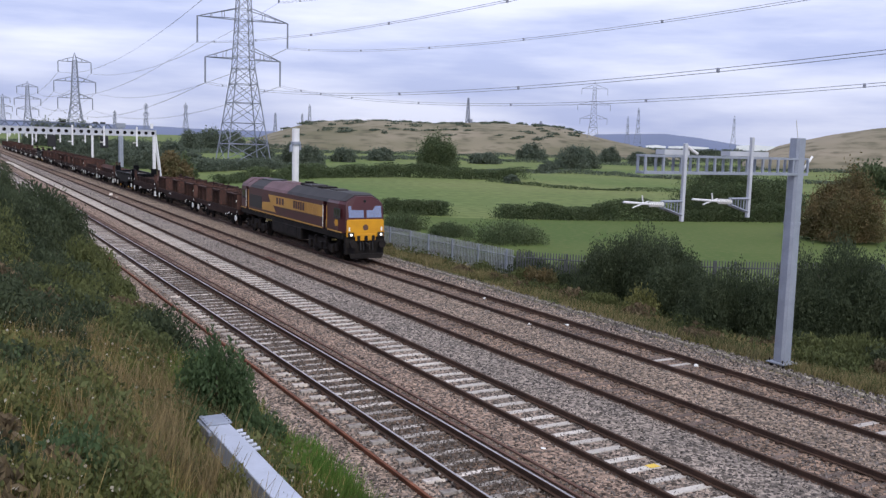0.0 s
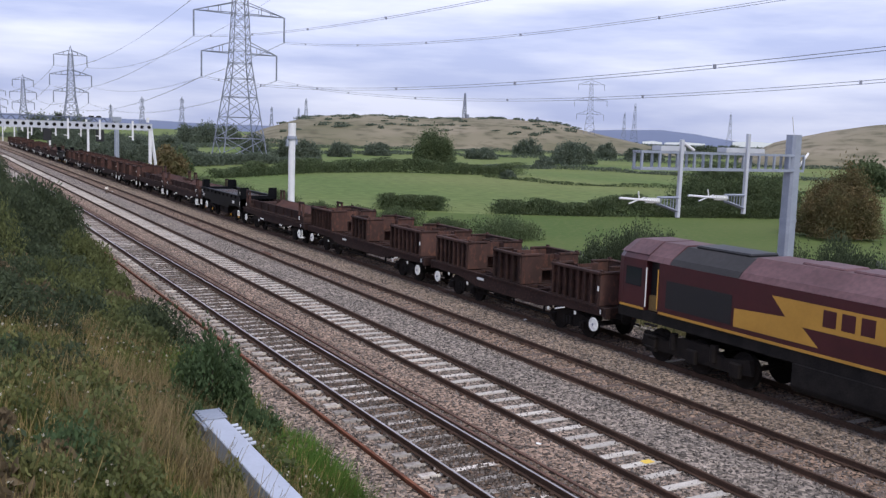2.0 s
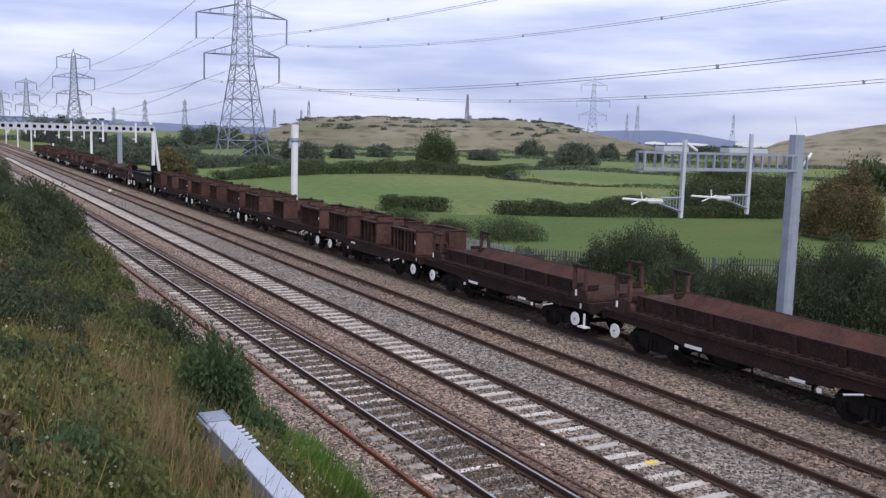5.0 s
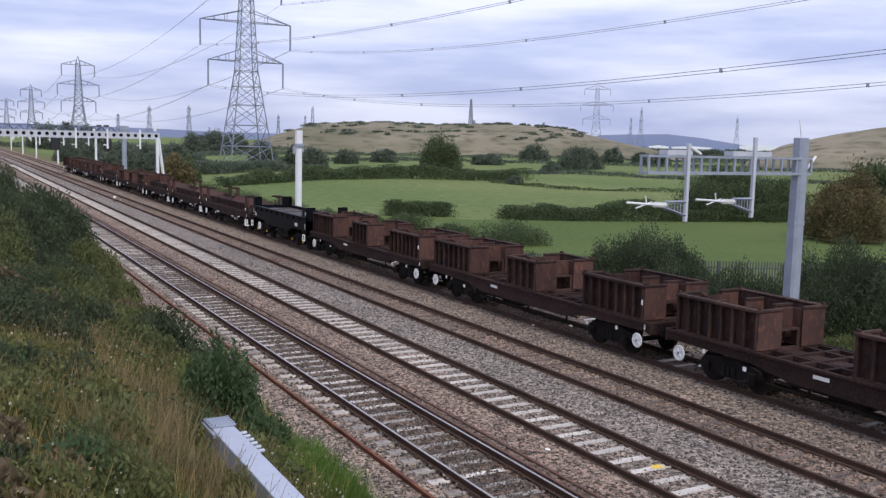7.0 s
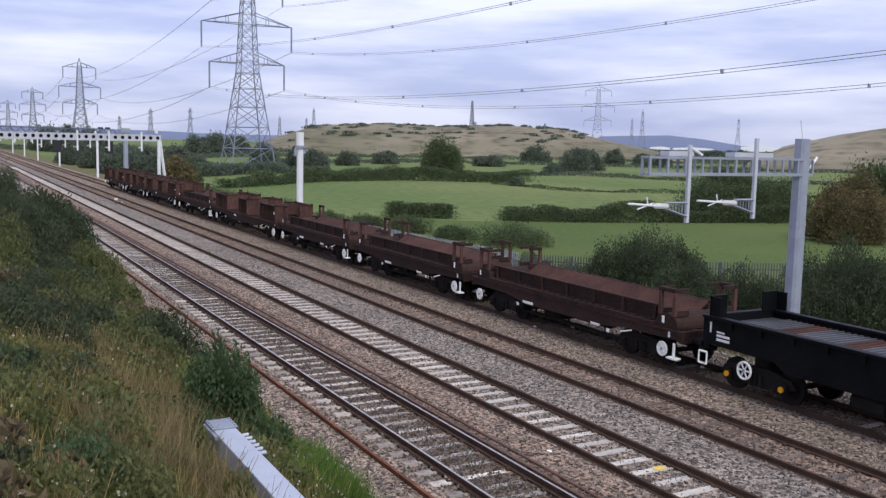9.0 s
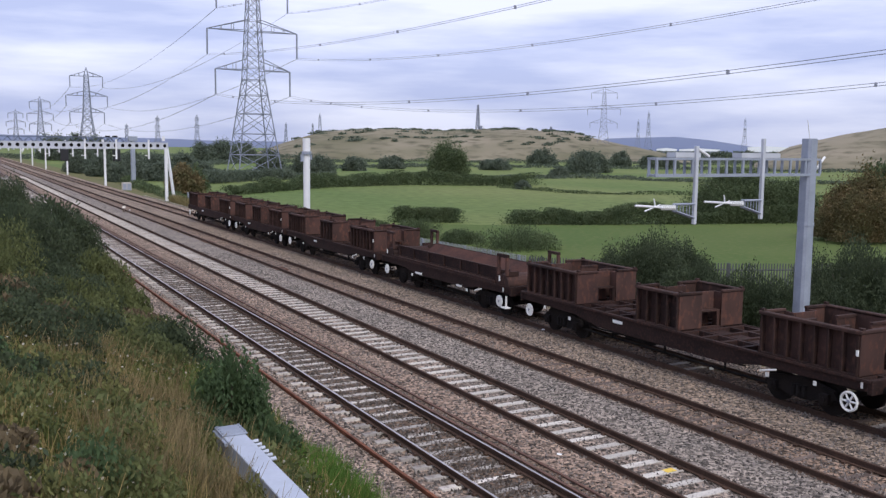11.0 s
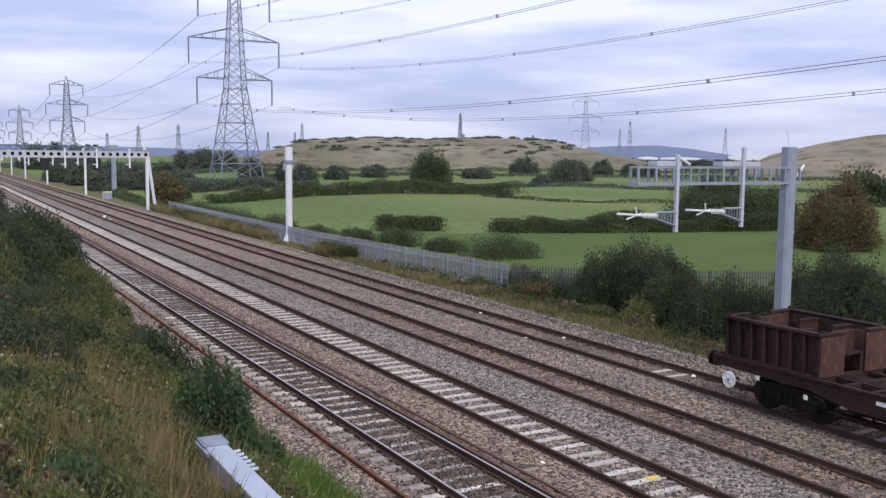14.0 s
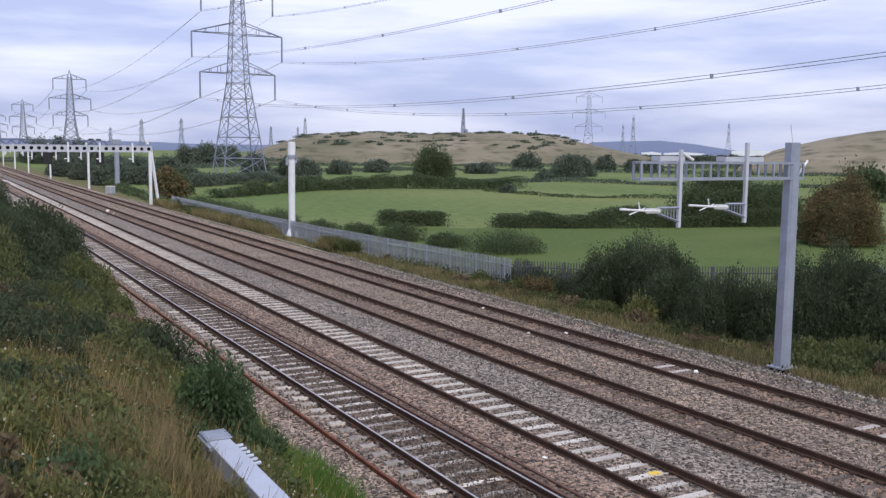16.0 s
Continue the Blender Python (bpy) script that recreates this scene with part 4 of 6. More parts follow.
# bushes by the far cess
make_bush(31.5, 36.1, 3.5, 3.2, 4.2, 95000, 0.125, WILLOW, "dense dark grey-green willow bush by the fence", 1)
make_bush(30.6, 31.8, 2.6, 2.5, 3.2, 54000, 0.12, WILLOW, "grey-green willow bush between larger bushes", 8)
make_bush(30.2, 28.2, 2.6, 2.4, 3.3, 56000, 0.12, WILLOW, "grey-green willow bush beside the tall mast", 2)
make_bush(27.7, 31.6, 0.9, 0.9, 1.7, 3000, 0.16, WEED, "low leafy shrub in front of the willow", 3)
make_bush(32.6, 26.2, 2.1, 2.0, 3.2, 34000, 0.12, WILLOW, "grey-green willow bush behind the mast", 9)
make_bush(34.2, 21.6, 2.0, 2.0, 1.9, 12000, 0.15, BRAMBLE, "rank bramble scrub below the willows", 10)
make_bush(30.6, 22.8, 1.6, 1.6, 1.3, 9000, 0.14, BRAMBLE, "rank bramble scrub below the willows", 11)
make_bush(34.8, 26.6, 3.2, 2.9, 4.7, 70000, 0.12, WILLOW, "dense dark willow bush behind the mast", 4)
make_bush(37.8, 25.2, 2.2, 2.2, 3.4, 32000, 0.13, WILLOW, "dense dark willow bush behind the mast", 5)
make_bush(29.5, 43.0, 1.7, 2.2, 2.1, 13000, 0.16, WILLOW, "thin grey willow scrub beside the fence", 6)
make_bush(28.6, 41.0, 1.0, 1.4, 1.3, 4000, 0.16, AUTUMN, "reddish bramble scrub beside the fence", 7)
for i, (x, y, r, h) in enumerate(((32.2, 82, 2.0, 1.7), (34.2, 77, 1.8, 1.7), (35.6, 72, 2.2, 2.1), (37.2, 66.5, 2.0, 1.6), (39.4, 61, 3.3, 2.5), (30.6, 90, 2.6, 2.3), (29.8, 98, 2.8, 2.4), (29.2, 106, 2.8, 2.5), (28.8, 114, 2.8, 2.5))):
    make_bush(x, y, r, r, h, 11000, 0.15, HEDGE, "dark green scrub behind the palisade fence", 20 + i)
make_bush(28.2, 80.0, 1.3, 2.0, 2.2, 7000, 0.15, HEDGE, "dark scrub round the foot of the white post", 39)
make_tree(69.8, 54.3, 6.3, 3.6, 46000, 0.19, AUTUMN, "rusty olive hawthorn in the field", 40, 0.08, 28)
make_bush(76, 58.0, 3.0, 3.0, 3.0, 14000, 0.19, AUTUMN, "rusty olive hawthorn in the field", 41, lean=0.1)
make_tree(79.0, 77.6, 6.0, 5.6, 44000, 0.2, HEDGE, "broad dark green field tree", 42, 0.12)
make_tree(85.0, 75.5, 4.6, 4.0, 24000, 0.2, HEDGE, "broad dark green field tree", 43, 0.15)
make_tree(102.5, 190, 9.2, 5.2, 24000, 0.36, HEDGE, "tall rounded field tree in a hedge", 44, 0.1)
make_tree(33.5, 150, 4.6, 3.2, 4000, 0.5, AUTUMN, "rounded hawthorn by the railway", 45, 0.1)
make_tree(36.5, 158, 4.2, 2.8, 3000, 0.5, HEDGE, "rounded hawthorn by the railway", 46, 0.1)
make_tree(145, 107, 6.2, 5.0, 5000, 0.7, HEDGE, "dark rounded tree in the pasture", 47, 0.1)
make_tree(153, 102.5, 5.6, 4.6, 4000, 0.7, HEDGE, "dark rounded tree in the pasture", 48, 0.1)
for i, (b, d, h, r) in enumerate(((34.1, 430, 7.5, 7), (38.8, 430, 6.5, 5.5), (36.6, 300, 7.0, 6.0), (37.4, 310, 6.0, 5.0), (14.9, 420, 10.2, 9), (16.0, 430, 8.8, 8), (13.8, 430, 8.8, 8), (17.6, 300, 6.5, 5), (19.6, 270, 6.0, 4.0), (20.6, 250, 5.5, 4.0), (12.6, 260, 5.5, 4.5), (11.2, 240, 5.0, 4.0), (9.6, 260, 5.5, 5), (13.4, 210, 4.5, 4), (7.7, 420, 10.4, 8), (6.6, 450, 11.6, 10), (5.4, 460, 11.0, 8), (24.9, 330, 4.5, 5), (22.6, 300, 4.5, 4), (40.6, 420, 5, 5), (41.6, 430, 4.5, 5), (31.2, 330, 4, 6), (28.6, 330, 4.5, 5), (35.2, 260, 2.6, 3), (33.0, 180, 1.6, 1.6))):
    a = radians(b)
    make_tree(d * math.sin(a), d * math.cos(a), h, r, 7000, 0.0016 * d + 0.12, HAZYLEAF, "distant rounded dark green tree", 60 + i, 0.05, 40)

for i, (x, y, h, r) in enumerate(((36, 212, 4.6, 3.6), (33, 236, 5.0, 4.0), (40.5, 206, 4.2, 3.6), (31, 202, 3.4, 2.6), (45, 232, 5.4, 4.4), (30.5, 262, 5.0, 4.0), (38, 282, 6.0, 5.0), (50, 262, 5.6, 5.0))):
    make_tree(x, y, h, r, 7000, 0.42, HAZYLEAF, "rounded hedgerow tree beside the railway", 130 + i, 0.06, 45)

make_hedge(((41.5, 88.5), (47.5, 86.0)), 1.9, 1.5, 14000, 0.16, HEDGE, "dark rounded clump of hedge in the pasture", 100)
make_hedge(((52, 82.5), (58, 79.2), (70, 75.8), (83, 72)), 2.2, 1.9, 50000, 0.17, HEDGE, "long dark green field hedge", 101)
make_hedge(((40, 147), (52, 158), (64, 168)), 2.3, 2.6, 20000, 0.26, HEDGE, "tall dark hedge at the field's far edge", 102)
make_hedge(((64, 169), (85, 175), (97, 168), (108, 163)), 2.9, 3.4, 30000, 0.28, HEDGE, "tall dark hedge at the field's far edge", 103)
make_hedge(((97, 158), (98, 133), (116, 123), (141, 101), (175, 85)), 0.7, 1.2, 6000, 0.3, HEDGE, "low trimmed hedge between fields", 104)
make_hedge(((118, 200), (150, 203), (160, 175), (190, 150), (230, 130)), 1.3, 3.0, 7000, 0.5, HAZYLEAF, "dark hedge between far fields", 105)
make_hedge(((50, 215), (75, 235), (105, 290)), 2.2, 4.0, 6000, 0.55, HAZYLEAF, "dark hedge between far fields", 106)
make_hedge(((118, 304), (170, 330), (230, 300), (280, 250), (330, 220)), 1.6, 5.0, 8000, 0.7, HAZYLEAF, "dark hedge between far fields", 107)
make_hedge(((60, 330), (120, 400), (200, 430), (300, 400), (420, 330)), 2.2, 6.0, 18000, 0.6, HAZYLEAF, "dark hedge between far fields", 108)
make_hedge(((20, 480), (110, 530), (240, 540), (380, 480), (520, 380)), 3.2, 8.0, 22000, 0.8, HAZYLEAF, "dark belt of far trees under the hill", 109)
make_hedge(((46, 188), (60, 204), (82, 214)), 2.8, 3.5, 13000, 0.4, HAZYLEAF, "tall hedge below the big pylon", 112)
make_hedge(((500, 690), (560, 640), (623, 578), (668, 525)), 7.6, 9.0, 9000, 1.7, HAZYLEAF, "far dark tree belt before the warehouses", 113)
make_hedge(((28, 130), (29, 160), (33, 200), (40, 260)), 1.6, 2.4, 8000, 0.32, HEDGE, "rough dark scrub along the railway fence", 111)

# bushes on the near bank
for i, (x, y, rx, ry, h, n, mat, label) in enumerate((
        (4.3, 48, 2.5, 4.4, 3.7, 34000, WILLOW, "dark willow scrub on the railway bank"),
        (2.2, 42, 2.3, 4.0, 3.0, 26000, WILLOW, "dark willow scrub on the railway bank"),
        (5.2, 42, 1.8, 3.4, 2.0, 18000, BRAMBLE, "dense green bramble on the railway bank"),
        (4.3, 76, 1.3, 5.0, 4.0, 12000, WILLOW, "dark willow scrub on the railway bank"),
        (3.4, 98, 1.6, 7.0, 4.0, 8000, WILLOW, "dark willow scrub on the railway bank"),
        (0.6, 34, 2.0, 3.2, 2.2, 18000, BRAMBLE, "dense green bramble on the railway bank"),
        (5.3, 36, 1.4, 2.6, 1.3, 11000, BRAMBLE, "low green bramble on the railway bank"),
        (3.0, 31, 1.6, 2.6, 1.4, 12000, BRAMBLE, "low green bramble on the railway bank"),
        (5.7, 30.0, 1.0, 1.8, 0.8, 5000, WEED, "yellow-green weeds on the railway bank"),
        (5.05, 18.8, 0.82, 0.95, 2.5, 14000, DARKSHRUB, "small dark leafy shrub beside the steel column"),
        (5.45, 17.7, 0.7, 0.8, 1.15, 6000, DARKSHRUB, "small dark leafy shrub beside the steel column"))):
    make_bush(x, y, rx, ry, h, n, 0.12 if y < 36 else 0.17, mat, label, 200 + i, group="bank bushes", clumps=90)


STALE = leaf_material("stale_tan_blade", (0.29, 0.225, 0.115), (0.20, 0.16, 0.085), 0.35, 0.8)
TAN = leaf_material("dull_tan_blade", (0.289, 0.239, 0.123), (0.196, 0.173, 0.079), 0.35, 0.8)
DULLGREEN = leaf_material("dull_green_blade", (0.095, 0.114, 0.045), (0.075, 0.089, 0.036), 0.35, 0.75)


for i, (x, y, r, h, mat) in enumerate(((3.85, 13.3, 0.32, 0.95, WEED), (4.42, 12.6, 0.3, 0.85, BRAMBLE), (3.75, 16.0, 0.4, 0.8, WEED), (3.6, 14.6, 0.4, 0.8, WEED), (4.25, 17.05, 0.3, 0.95, DARKSHRUB), (4.62, 13.55, 0.22, 0.95, DARKSHRUB))):
    make_bush(x, y, r, r, h, 1600, 0.09, mat, "leafy weed growing against the steel column", 240 + i, group="weeds by the column", name="weed")


def scatter(name, label, x0, x1, y0, y1, n, make, seed, mask):
    rng = np.random.default_rng(seed)
    y = y0 + (y1 - y0) * rng.uniform(0, 1, n) ** 1.6
    x = rng.uniform(x0, x1, n)
    keep = np.array([mask(a, b) for a, b in zip(x, y)])
    x, y = x[keep], y[keep]
    z = np.array([ground_z(a, b) for a, b in zip(x, y)])
    ob = new(name, make(np.stack([x, y, z], 1), seed))
    tagged(ob, label, "grass", kind="stuff")


def patch(s, off, lo):
    return lambda x, y: noise.noise((x * s, y * s, off)) > lo


def off_column(test):
    return lambda x, y: test(x, y) and not (3.0 < x < 4.75 and 8 < y < 17.1)


scatter("dry_grass", "tall dry tan grass on the railway bank", -4, 6.6, 7, 46, 56000, lambda p, s: blade_mesh("dry_grass", p, 0.6, 0.02, DRY, s, 0.25), 301, off_column(patch(0.33, 2.0, -0.22)))
scatter("green_grass", "rank green grass on the railway bank", -4, 7.2, 7, 50, 70000, lambda p, s: blade_mesh("green_grass", p, 0.55, 0.02, LUSH, s, 0.3), 302, off_column(patch(0.5, 7.0, -0.15)))
scatter("bank_weeds", "mixed leafy weeds on the railway bank", -4, 7.0, 7, 52, 84000, lambda p, s: leaf_mesh("bank_weeds", p + np.array([0, 0, 0.3]) * np.random.default_rng(s).uniform(0, 1.6, (len(p), 1)), 0.13, 0.065, WEED, s, 0.1), 303, off_column(patch(0.6, 11.0, -0.2)))
scatter("bank_bramble", "dark bramble leaves over the railway bank", -4, 6.9, 12, 60, 70000, lambda p, s: leaf_mesh("bank_bramble", p + np.array([0, 0, 0.45]) * np.random.default_rng(s).uniform(0, 1.6, (len(p), 1)), 0.14, 0.075, BRAMBLE, s, 0.1), 304, off_column(patch(0.33, 17.0, 0.12)))
scatter("lush_tuft", "bright green grass tuft at the ballast edge", 4.75, 6.7, 9, 18.0, 15000, lambda p, s: blade_mesh("lush_tuft", p, 0.62, 0.024, VIVID, s, 0.25), 305, lambda x, y: True)
def off_girder(x, y):
    return not (3.85 < x < 4.8 and y < 17.2) and noise.noise((x * 0.6, y * 0.6, 71.0)) > -0.05


scatter("tan_grass", "thick dead tan grass low on the railway bank", 1.7, 4.9, 11.5, 23.5, 12000, lambda p, s: blade_mesh("tan_grass", p, 0.72, 0.02, STALE, s, 0.3), 313, off_girder)
scatter("edge_grass", "fresh green grass where bank meets ballast", 4.9, 6.5, 20.5, 30, 9000, lambda p, s: blade_mesh("edge_grass", p, 0.5, 0.024, VIVID, s, 0.25), 314, patch(0.6, 61.0, -0.15))
scatter("flower_heads", "pale dead flower heads above the grass", -4, 6, 7, 36, 2600, lambda p, s: leaf_mesh("flower_heads", p + np.array([0, 0, 0.62]), 0.05, 0.05, FLOWER, s, 0.0), 306, off_column(patch(0.5, 23.0, 0.0)))
scatter("cess_grass", "dry yellow grass along the fence", 24.95, 30.5, 14, 120, 75000, lambda p, s: blade_mesh("cess_grass", p, 0.28, 0.03, TAN, s, 0.35), 307, patch(0.35, 31.0, -0.25))
scatter("verge_grass", "tall dry grass and weeds against the fence", 25.1, 26.5, 62, 122, 32000, lambda p, s: blade_mesh("verge_grass", p, 0.8, 0.045, TAN, s, 0.3), 310, lambda x, y: not 64.5 < y < 76.5 and noise.noise((x * 0.25, y * 0.25, 47.0)) > -0.3)
scatter("verge_tufts", "short straggling dry tufts beside the fence", 25.2, 27.4, 40, 64, 7000, lambda p, s: blade_mesh("verge_tufts", p, 0.45, 0.035, TAN, s, 0.35), 312, patch(0.4, 59.0, 0.0))
scatter("verge_weeds", "rank green weeds against the fence", 25.4, 26.5, 60, 122, 15000, lambda p, s: blade_mesh("verge_weeds", p, 0.95, 0.05, DULLGREEN, s, 0.3), 311, lambda x, y: not 64.5 < y < 76.5 and noise.noise((x * 0.3, y * 0.3, 53.0)) > -0.05)
scatter("cess_green", "rank green grass along the fence", 25.1, 33, 12, 110, 45000, lambda p, s: blade_mesh("cess_green", p, 0.34, 0.03, DULLGREEN, s, 0.35), 308, patch(0.3, 37.0, -0.2))
scatter("cess_weeds", "leafy brown and green weeds along the fence", 26.2, 36, 14, 60, 26000, lambda p, s: leaf_mesh("cess_weeds", p + np.array([0, 0, 0.4]) * np.random.default_rng(s).uniform(0, 1.6, (len(p), 1)), 0.18, 0.08, DULLGREEN, s, 0.3), 309, patch(0.3, 41.0, -0.1))


def mounds(name, label, mat, spots, leaf, seed, height, xs=(-4.5, 6.4), ys=(9, 42), size=(0.35, 0.95), clear=2.6):
    """Low leafy mounds joined into one growth."""
    rng = np.random.default_rng(seed)
    pts = []
    for i in range(spots):
        y = ys[0] + (ys[1] - ys[0]) * rng.uniform(0, 1) ** 1.2
        x = rng.uniform(*xs)
        if clear < x < 10 and y < (24 if clear < 3 else 17.5):
            continue
        r = rng.uniform(*size)
        p = dome_points(rng, int(1700 * r * r) + 300, r, r * 1.2, height * rng.uniform(0.6, 1.3) * (0.6 + 0.5 * r), seed + i)
        pts.append(p + np.array([x, y, ground_z(x, y)]))
    tagged(new(name, leaf_mesh(name, np.concatenate(pts), leaf, leaf * 0.45, mat, seed, 0.4)), label, "undergrowth", kind="stuff")


DEAD = leaf_material("dead_brown_stem", (0.185, 0.142, 0.085), (0.13, 0.102, 0.064), 0.35, 0.8)
mounds("bramble_mound", "dark bramble mounds on the railway bank", BRAMBLE, 70, 0.11, 401, 0.9)
mounds("bramble_thicket", "dark bramble thicket high on the railway bank", BRAMBLE, 40, 0.12, 405, 0.9, (-5, 6.2), (23, 42), (0.7, 1.5))
mounds("willow_thicket", "dark grey-green thicket high on the railway bank", WILLOW, 44, 0.13, 406, 1.0, (-6, 5.6), (22, 44), (0.7, 1.5))
mounds("willowherb_mound", "grey-green weed mounds on the railway bank", WILLOW, 46, 0.12, 402, 0.95)
mounds("dead_mound", "dead brown stalks on the railway bank", DEAD, 60, 0.2, 403, 0.8)
mounds("weed_mound", "fresh green weed mounds on the railway bank", WEED, 60, 0.1, 404, 0.8)
mounds("bramble_tangle", "leafy bramble tangle low on the railway bank", BRAMBLE, 42, 0.095, 411, 0.95, (-3.5, 2.5), (10.5, 24), (0.3, 0.8))
mounds("nettle_tangle", "pale leafy nettles low on the railway bank", WEED, 34, 0.1, 412, 1.0, (-3.5, 2.5), (10.5, 24), (0.3, 0.75))
mounds("shrub_tangle", "dark shrubby growth on the railway bank", DARKSHRUB, 16, 0.1, 413, 1.05, (-3.5, 2.4), (12, 25), (0.35, 0.8))
mounds("bank_thicket", "dark grey-green thicket along the bank's brow", WILLOW, 40, 0.11, 414, 1.0, (-3.0, 3.4), (17, 30), (0.5, 1.1))
mounds("low_bramble", "low bramble trailing through dead grass", BRAMBLE, 34, 0.1, 415, 0.5, (1.2, 3.7), (12, 24), (0.25, 0.55), 3.8)
mounds("low_weeds", "low pale weeds among dead grass", WEED, 26, 0.09, 416, 0.55, (1.4, 4.4), (12, 24), (0.2, 0.5), 3.8)
mounds("cess_bramble", "dark bramble scrub along the fence", BRAMBLE, 46, 0.15, 407, 0.8, (26.8, 36), (14, 46), (0.5, 1.1))
mounds("cess_willow", "dark grey-green scrub along the fence", WILLOW, 40, 0.15, 408, 0.9, (27.2, 38), (16, 46), (0.5, 1.2))
mounds("cess_dead", "dead brown stalks along the fence", DEAD, 40, 0.2, 409, 0.6, (25.8, 30), (14, 70), (0.3, 0.8))


def hill_scrub():
    rng = np.random.default_rng(55)
    ridge = ((18.5, 9), (20.5, 16.5), (24.3, 19.5), (28, 18.8), (33, 20.5), (35.7, 18.5), (37.4, 14))
    pts = []
    for i in range(110):
        b = rng.uniform(19, 37)
        f = 1.0 if rng.uniform() < 0.35 else rng.uniform(0.25, 1.0)
        d = 690 - 130 * (1 - f)
        z = (np.interp(b, [p[0] for p in ridge], [p[1] for p in ridge]) + 1.6) * math.sin(math.pi * 0.5 * f) ** 0.8 - 1.8
        a = radians(b)
        p = dome_points(rng, 60, rng.uniform(3, 9), rng.uniform(2, 4), rng.uniform(0.8, 1.9), i)
        pts.append(p + np.array([d * math.sin(a), d * math.cos(a), z]))
    tagged(new("hill_scrub", leaf_mesh("hill_scrub", np.concatenate(pts), 1.6, 1.0, HAZYLEAF, 55, 0.0)), "dark scrub dotted over the dry hill", "scrub", kind="stuff")


hill_scrub()


def make_stones():
    """Loose ballast stones standing proud of the bed."""
    rng = np.random.default_rng(77)
    n = 76000
    y = 9 + 50 * rng.uniform(0, 1, n) ** 1.7
    x = rng.uniform(6.9, 24.3, n)
    keep = np.ones(n, bool)
    for t in TRACKS:
        for s in (-0.7525, 0.7525):
            keep &= np.abs(x - t - s) > 0.09
    x, y = x[keep], y[keep]
    n = len(x)
    base = np.array([(1, 0, -0.4), (-0.5, 0.86, -0.4), (-0.5, -0.86, -0.4), (0.25, 0.1, 0.75)])
    v = np.empty((n, 4, 3))
    a = rng.uniform(0, 6.28, n)
    size = rng.uniform(0.028, 0.06, (n, 1))
    for i, b in enumerate(base):
        bx, by = b[0] * np.cos(a) - b[1] * np.sin(a), b[0] * np.sin(a) + b[1] * np.cos(a)
        v[:, i] = np.stack([bx, by, np.full(n, b[2])], 1) * size * rng.uniform(0.7, 1.3, (n, 1))
    v += np.stack([x, y, np.where(np.min(np.abs(x[:, None] - np.array(TRACKS)), 1) < 0.7, -0.198, np.where(x < 9.3, -0.235, -0.14))], 1)[:, None]
    me = bpy.data.meshes.new("loose_stones")
    idx = np.arange(n)[:, None] * 4
    faces = np.concatenate([idx + np.array(t) for t in ((0, 1, 3), (1, 2, 3), (2, 0, 3))], 0)
    me.from_pydata(v.reshape(-1, 3).tolist(), [], faces.tolist())
    me.materials.append(STONE)
    tagged(new("loose_stones", me), "loose grey-brown ballast stones", "ballast", kind="stuff")


def spill_stones():
    """Dark oily stones spilled over the first track's sleepers."""
    rng = np.random.default_rng(78)
    n = 8000
    x, y = TRACKS[0] + rng.uniform(-0.68, 0.64, n), 9 + 46 * rng.uniform(0, 1, n) ** 1.6
    keep = (np.abs(np.abs(x - TRACKS[0]) - 0.7525) > 0.09) & np.array([noise.noise((a * 1.7, b * 1.7, 4.0)) > -0.12 for a, b in zip(x, y)])
    x, y = x[keep], y[keep]
    n = len(x)
    a, size = rng.uniform(0, 6.28, n), rng.uniform(0.02, 0.042, (n, 1))
    v = np.empty((n, 4, 3))
    for i, b in enumerate(((1, 0, -0.4), (-0.5, 0.86, -0.4), (-0.5, -0.86, -0.4), (0.25, 0.1, 0.7))):
        v[:, i] = np.stack([b[0] * np.cos(a) - b[1] * np.sin(a), b[0] * np.sin(a) + b[1] * np.cos(a), np.full(n, b[2])], 1) * size
    v += np.stack([x, y, np.full(n, -0.18)], 1)[:, None]
    me = bpy.data.meshes.new("spilled_stones")
    idx = np.arange(n)[:, None] * 4
    me.from_pydata(v.reshape(-1, 3).tolist(), [], np.concatenate([idx + np.array(t) for t in ((0, 1, 3), (1, 2, 3), (2, 0, 3))], 0).tolist())
    me.materials.append(DARKSTONE)
    tagged(new("spilled_stones", me), "dark oily stones spilled over old sleepers", "ballast", kind="stuff")


DARKSTONE = material("oily_stone", (0.125, 0.100, 0.085), (0.082, 0.068, 0.058), 2.0, 0.9, 0.0, island=0.5)
spill_stones()
STONE = material("loose_stone", (0.176, 0.155, 0.142), (0.125, 0.109, 0.099), 2.0, 0.9, 0.0, island=0.75)
make_stones()
scatter("short_grass", "short flattened grass round the steel column", 3.0, 4.75, 8, 17.1, 7000, lambda p, s: blade_mesh("short_grass", p, 0.16, 0.02, DRY, s, 0.3), 310, lambda x, y: True)

# ---------- train ----------
MAROON = material("maroon_paint", (0.063, 0.012, 0.015), (0.048, 0.009, 0.012), 1.2, 0.42, 0.02, grain=0.05)
GOLD = material("gold_paint", (0.510, 0.273, 0.048), (0.440, 0.233, 0.040), 1.2, 0.45, 0.02, grain=0.05)
DARKGOLD = material("dark_gold_paint", (0.20, 0.125, 0.04), (0.13, 0.08, 0.03), 1.5, 0.6, 0.05)
YELLOW = material("warning_yellow_paint", (0.663, 0.323, 0.013), (0.561, 0.264, 0.010), 1.5, 0.45, 0.02, grain=0.05)
ROOF = material("sooty_grey_roof", (0.030, 0.027, 0.028), (0.018, 0.017, 0.018), 0.8, 0.7, 0.15)
